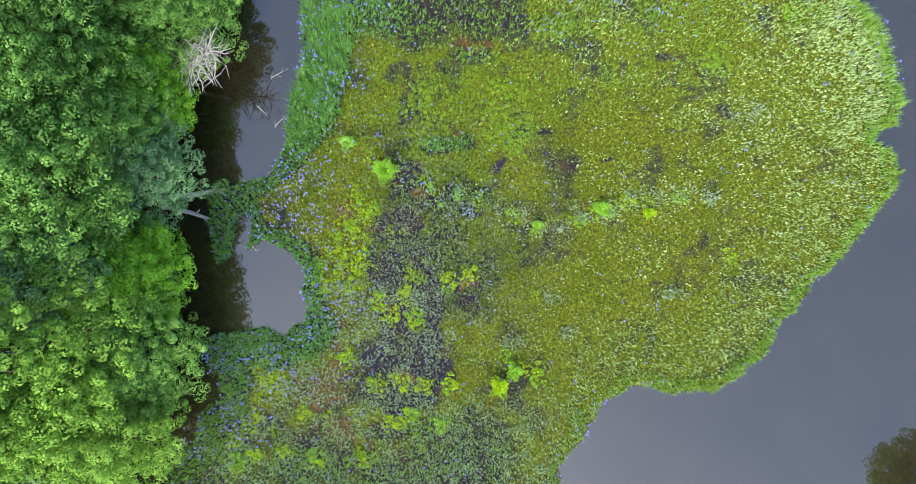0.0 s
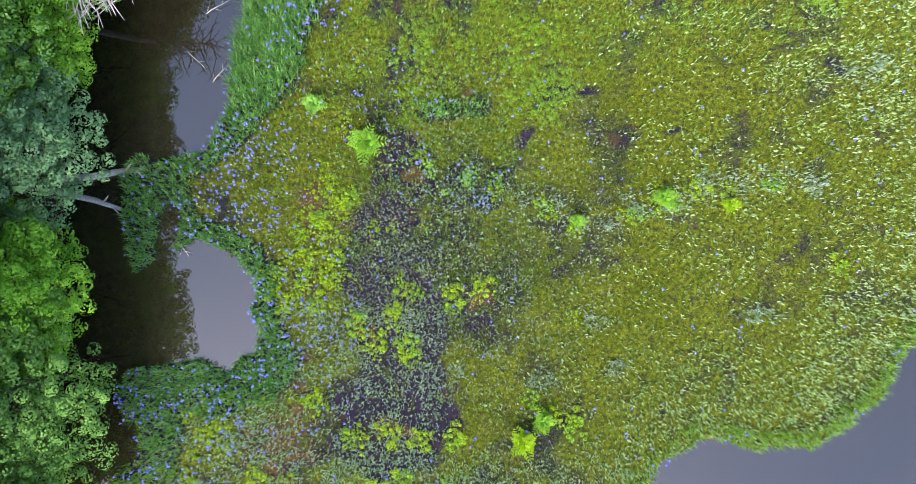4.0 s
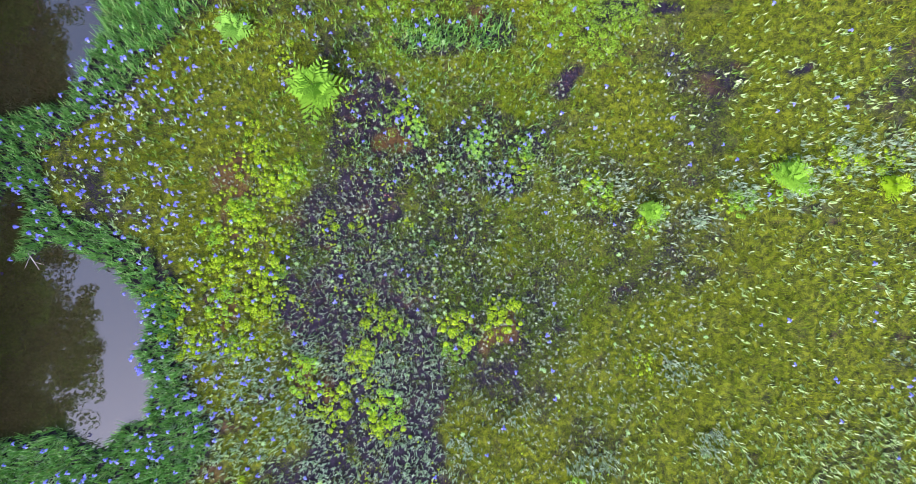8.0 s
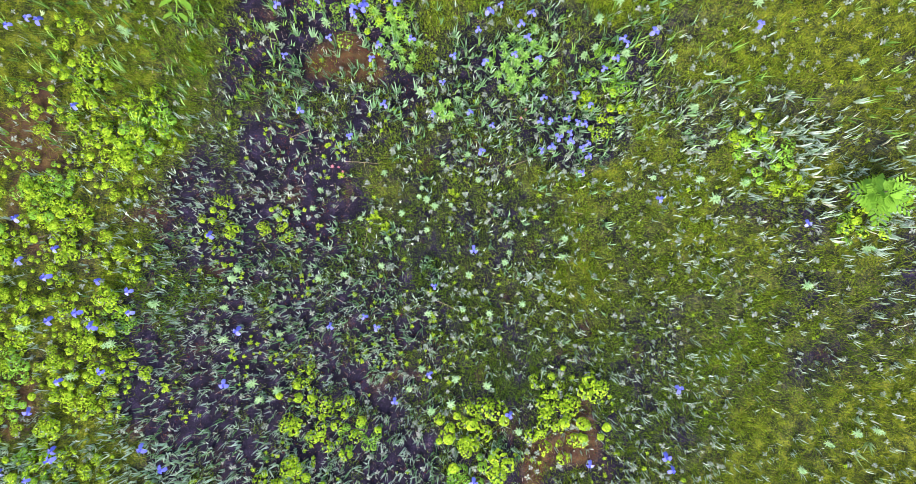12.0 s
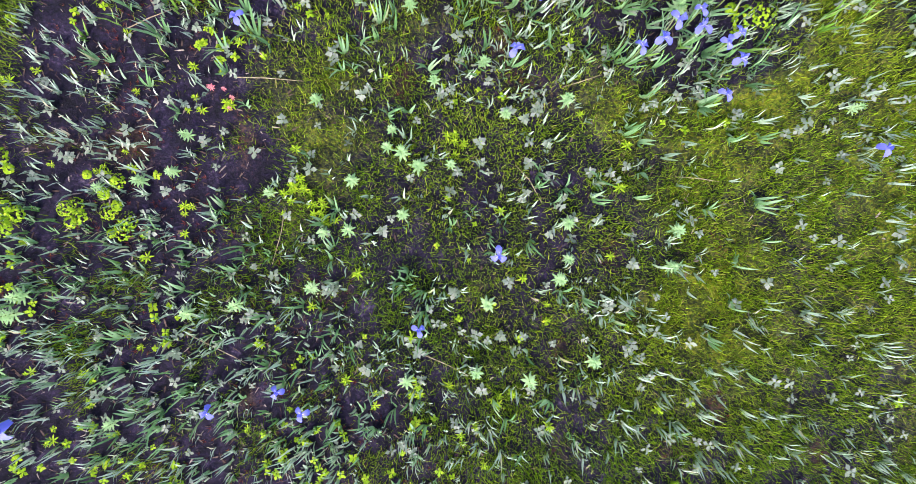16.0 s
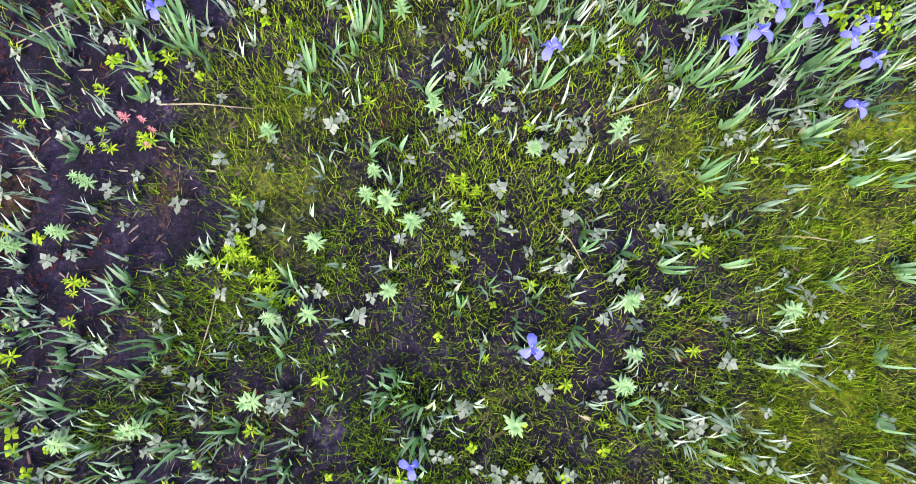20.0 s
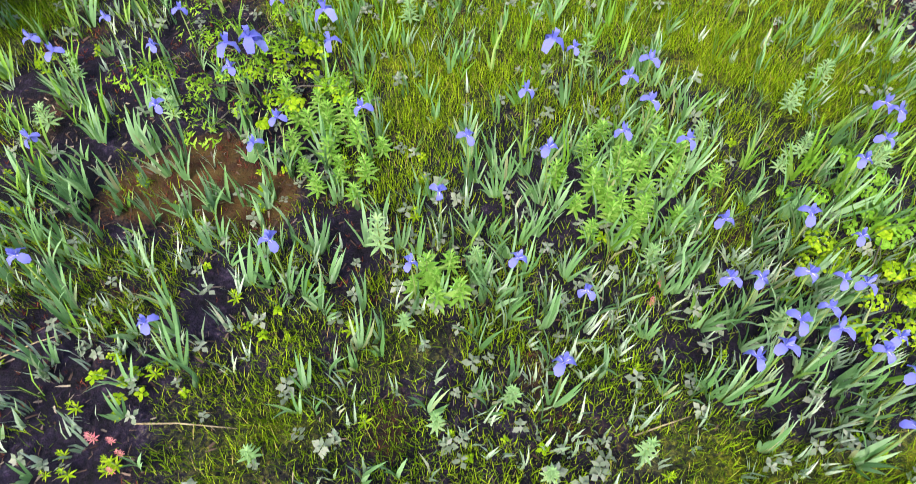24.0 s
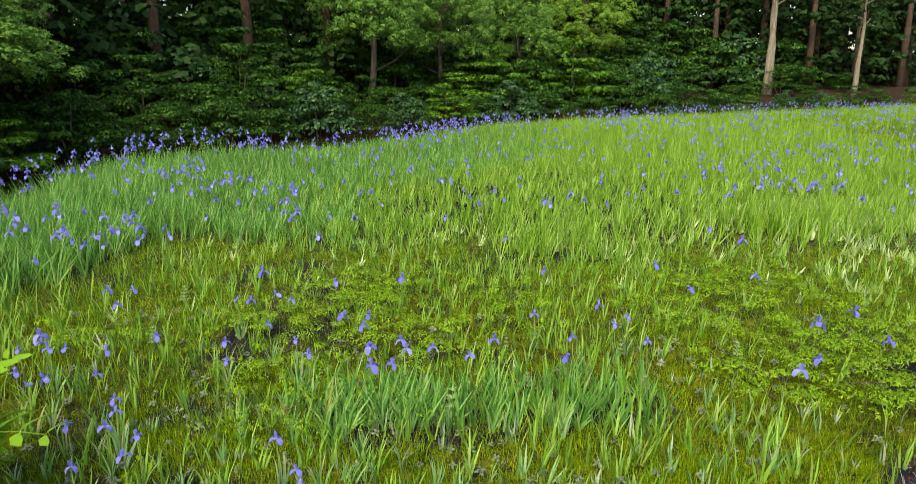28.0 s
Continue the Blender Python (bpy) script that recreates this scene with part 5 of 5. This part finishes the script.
SMALL = [(-1.81, 1.56), (-1.76, 1.49), (-1.72, 1.43), (-1.69, 1.38), (-1.66, 1.33), (-1.88, 1.52), (-2.62, 1.39), (-2.53, 2.09), (-2.31, 2.1), (-0.81, 1.87), (-0.77, 1.84), (-2.09, 0.49), (-1.1, 0.13), (-0.51, 0.1), (-0.46, 0.13), (-1.29, 0.14), (-3.19, 1.66), (-1.91, 1.47)]
HERB = [leafy_shoot("herb_shoot", 630 + k, 0.15 + 0.06 * k, 0.085, 4, HERBS_LEAF, "light green leafy herb shoot crowded among iris", "herb", "herb shoots among the iris") for k in range(2)]
for x, y, rad in ((0.15, 3.65, 0.42), (-0.05, 3.45, 0.3), (-1.5, 3.75, 0.28), (-1.6, 4.15, 0.26), (-0.95, 2.95, 0.16)):
    for k in range(int(42 * rad)):
        q, a = rad * math.sqrt(k / (42 * rad)) * sr.uniform(0.8, 1.2), k * 2.399
        put(HERB[k % 2], 70 + k % 2, x + q * math.cos(a), y + q * math.sin(a), sr.uniform(0.75, 1.15), sr.uniform(0, 6.28))
for k, (x, y) in enumerate(SHOOTS):
    put(LOOSE[k % 3], 40 + k % 3, x, y, sr.uniform(0.75, 1.1), sr.uniform(0, 6.28))
for k in range(110):
    x, y = sr.gauss(-0.9, 3.2), sr.gauss(2.2, 3.4)
    if not (-3.2 < x < 0.8 and -0.2 < y < 2.6):
        put(LOOSE[k % 3], 40 + k % 3, x, y, sr.uniform(0.8, 1.4), sr.uniform(0, 6.28))
for k, (x, y) in enumerate(SMALL):
    for j in range(3):
        put(TINY[j % 2], 50 + j % 2, x + sr.gauss(0, 0.035), y + sr.gauss(0, 0.035), sr.uniform(0.7, 1.2), sr.uniform(0, 6.28))
for k in range(110):
    x, y = sr.gauss(-2.2, 1.6), sr.gauss(1.4, 1.8)
    put(TINY[k % 2], 50 + k % 2, x, y, sr.uniform(0.7, 1.4), sr.uniform(0, 6.28))
for x, y in ((-2.42, 2.2), (-2.34, 2.19), (-2.28, 2.13), (-2.3, 2.06), (-2.27, 6.43), (-2.22, 6.5), (0.16, 2.95), (0.1, 2.85), (-0.1, 9.2)):
    put(PINKS, 60, x, y, sr.uniform(0.4, 0.7), sr.uniform(0, 6.28))

for ax, ay, bx, by in ((-1.95, 1.4, -2.04, 1.02), (-0.4, 1.68, -0.22, 1.42), (-0.08, 2.2, 0.18, 2.28), (-2.27, 2.27, -1.8, 2.24), (-1.05, 0.42, -0.75, 0.28), (0.68, 1.6, 0.99, 1.56), (-2.6, 0.55, -2.2, 0.35), (-3.0, 2.6, -2.6, 2.75)):
    stalk = new("dead_stalk")
    za, zb = settle(ax, ay) + 0.012, settle(bx, by) + 0.012
    part("stem", tube([(ax, ay, za), (0.6 * ax + 0.4 * bx + 0.02, 0.6 * ay + 0.4 * by, 0.5 * (za + zb) + 0.03), (bx, by, zb)], [0.004, 0.0035, 0.002], 5), STRAW, stalk)
    tagged(stalk, "dry straw-coloured stalk lying on the bog", "stalk", "dead stalks on the bog")

# ---------------------------------------------------------------- iris plants near the camera's stand
LEAVES = []
for k in range(6):
    v, f = blade(4, (0.15, 0.25, 0.35, 0.5, 0.7, 0.28)[k])
    v = [(x + 0.12 * 0.05 * math.cos(i), y * 0.1 * (0.85 + 0.1 * (k % 4)), z) for i, (x, y, z) in enumerate(v)]
    me = from_faces("iris_leaf", v, f)
    me.materials.append(IRIS_NEAR)
    LEAVES.append(me)
STEM = tube([(0, 0, -0.02), (0.01, 0, 0.5), (0, 0.005, 1.0)], [0.005, 0.0045, 0.003], 6)
STEM.materials.append(STALK)
HEART = from_faces("flower", *STANDARDS)
HEART.materials.append(PETAL)
FALL = from_faces("fall_petal", *petal(0.058, 0.038, 0.046, 0.01))
FALL.materials.append(PETAL)
SIGNAL = from_faces("petal_mark", [(0.004, -0.003, 0.006), (0.004, 0.003, 0.006), (0.03, 0, 0.0155)], [(0, 1, 2)])
SIGNAL.materials.append(PALE)
ir = random.Random(12)


def iris_plant(x, y, length, bloom_z):
    top = new("iris_plant")
    top.matrix_basis = grown(x, y)
    az = ir.uniform(0, 6.28)
    count = ir.choice((4, 5, 5, 6, 7))
    lean = ir.gauss(0, 0.12)
    for k in range(count):
        s = k - (count - 1) / 2
        tilt = lean + s * ir.uniform(0.1, 0.15) + ir.gauss(0, 0.03)
        size = length * (1.1 - 0.13 * abs(s)) * ir.uniform(0.85, 1.1)
        m = Matrix.Translation((s * 0.006 * math.cos(az), s * 0.006 * math.sin(az), -0.01)) @ Matrix.Rotation(az + (0 if tilt > 0 else math.pi), 4, "Z") @ Matrix.Rotation(abs(tilt), 4, "Y") \
            @ Matrix.Rotation(math.pi / 2 + ir.gauss(0, 0.18), 4, "Z") @ Matrix.Diagonal((size * 0.6, 0.25 * ir.uniform(0.8, 1.2) * (0.6 + size), size, 1))
        part("leaf", ir.choice(LEAVES), None, top, m=m)
    if bloom_z:
        h = bloom_z - 0.02
        part("stem", STEM, None, top, m=Matrix.Diagonal((1, 1, h, 1)))
        sc = ir.uniform(0.75, 1.0)
        fl = part("flower", HEART, None, top, "violet-blue flower", Matrix.Translation((0, 0.005, h)) @ Matrix.Rotation(ir.uniform(0, 6.28), 4, "Z") @ Matrix.Rotation(ir.gauss(0, 0.2), 4, "X") @ Matrix.Scale(sc, 4))
        for k in range(3):
            m = Matrix.Rotation(k * 2.094 + ir.gauss(0, 0.15), 4, "Z") @ Matrix.Rotation(ir.gauss(0, 0.2), 4, "Y")
            part("fall_petal", FALL, None, fl, m=m)
            part("petal_mark", SIGNAL, None, fl, m=Matrix.Translation((0, 0, 0.002)) @ m)
    return tagged(top, "flowering iris with violet-blue bloom and pale green leaves" if bloom_z else "fan of pale grey-green iris leaves on dark peat", "iris", "flowering iris on the bog" if bloom_z else "iris fans on the bog")


BLOOM_A = [(-2.07, 4.1), (-2.39, 3.8), (-1.76, 3.71), (-1.85, 3.54), (-1.33, 3.78), (-0.79, 3.56), (-0.39, 3.49), (-0.47, 3.9), (-0.01, 3.58), (0.16, 3.78), (0.07, 3.96), (0.3, 3.52), (-0.93, 3.21), (-1.68, 2.94), (-1.05, 2.82), (-0.58, 2.84),
           (-0.3, 2.67), (-0.43, 2.34), (-2.13, 2.54), (-2.76, 2.86), (-2.97, 3.58), (0.36, 3.02), (0.76, 3.05), (0.95, 2.93), (0.66, 2.74), (0.79, 2.7), (0.45, 2.72), (0.32, 2.72), (0.88, 2.68), (0.69, 2.57), (0.55, 2.51), (0.46, 2.4), (0.33, 2.35),
           (0.7, 2.47), (0.85, 2.37), (0.92, 2.43), (0.93, 2.27), (0.84, 2.06), (1.28, 3.52), (1.13, 3.39)]
BLOOM_B = [(-2.89, 4.56), (-3.25, 4.36), (-3.08, 4.24), (-2.46, 4.61), (-2.54, 4.29), (-1.84, 4.95), (-1.78, 4.77), (-1.9, 4.68), (-2.06, 5.33), (-3.61, 5.57), (-3.44, 5.92), (-3.34, 5.73), (-3.33, 5.55), (-3.04, 5.4), (-3.01, 5.14), (-3.29, 5.03),
           (-4.53, 6.46), (-4.22, 6.35), (-4.28, 6.22), (-3.82, 6.4), (-4.36, 6.92), (-4.68, 7.09), (-4.78, 6.92), (-4.51, 6.92), (-2.97, 7.08), (-2.82, 6.65), (-2.31, 7.07), (-2.13, 6.74), (-2.67, 7.48), (-3.21, 8.24), (-0.7, 6.72), (0, 7.75),
           (0.28, 7.11), (0.76, 7.45), (0.94, 7.63), (0.96, 7.01), (-0.19, 4.21), (0.21, 4.1), (1.37, 3.77), (1.42, 3.71)]
for x, y in BLOOM_A + BLOOM_B:
    iris_plant(x, y, ir.uniform(0.29, 0.38), 0.47)
for x, y in ((-1.95, 0.21), (-2.39, 0.09), (-1.79, 0.07), (-1.04, 0.61), (-0.53, 1.08)):
    iris_plant(x, y, 0.24, 0.3)
num = 0
while num < 300:
    x, y = ir.uniform(NEAR[0], NEAR[2]), ir.uniform(NEAR[1], NEAR[3])
    here = 0.25 - 0.2 * ((x + 2.5) ** 2 + (y - 2.2) ** 2 < 0.9) + (0.4 if y < 1.3 else 0.15) * float(bare_peat(np.array([x]), np.array([y]))[0]) + 0.5 * (y > 2.3)
    if ir.random() < here:
        iris_plant(x, y, ir.uniform(0.2, 0.29) + 0.05 * (y > 2.4), 0)
        num += 1
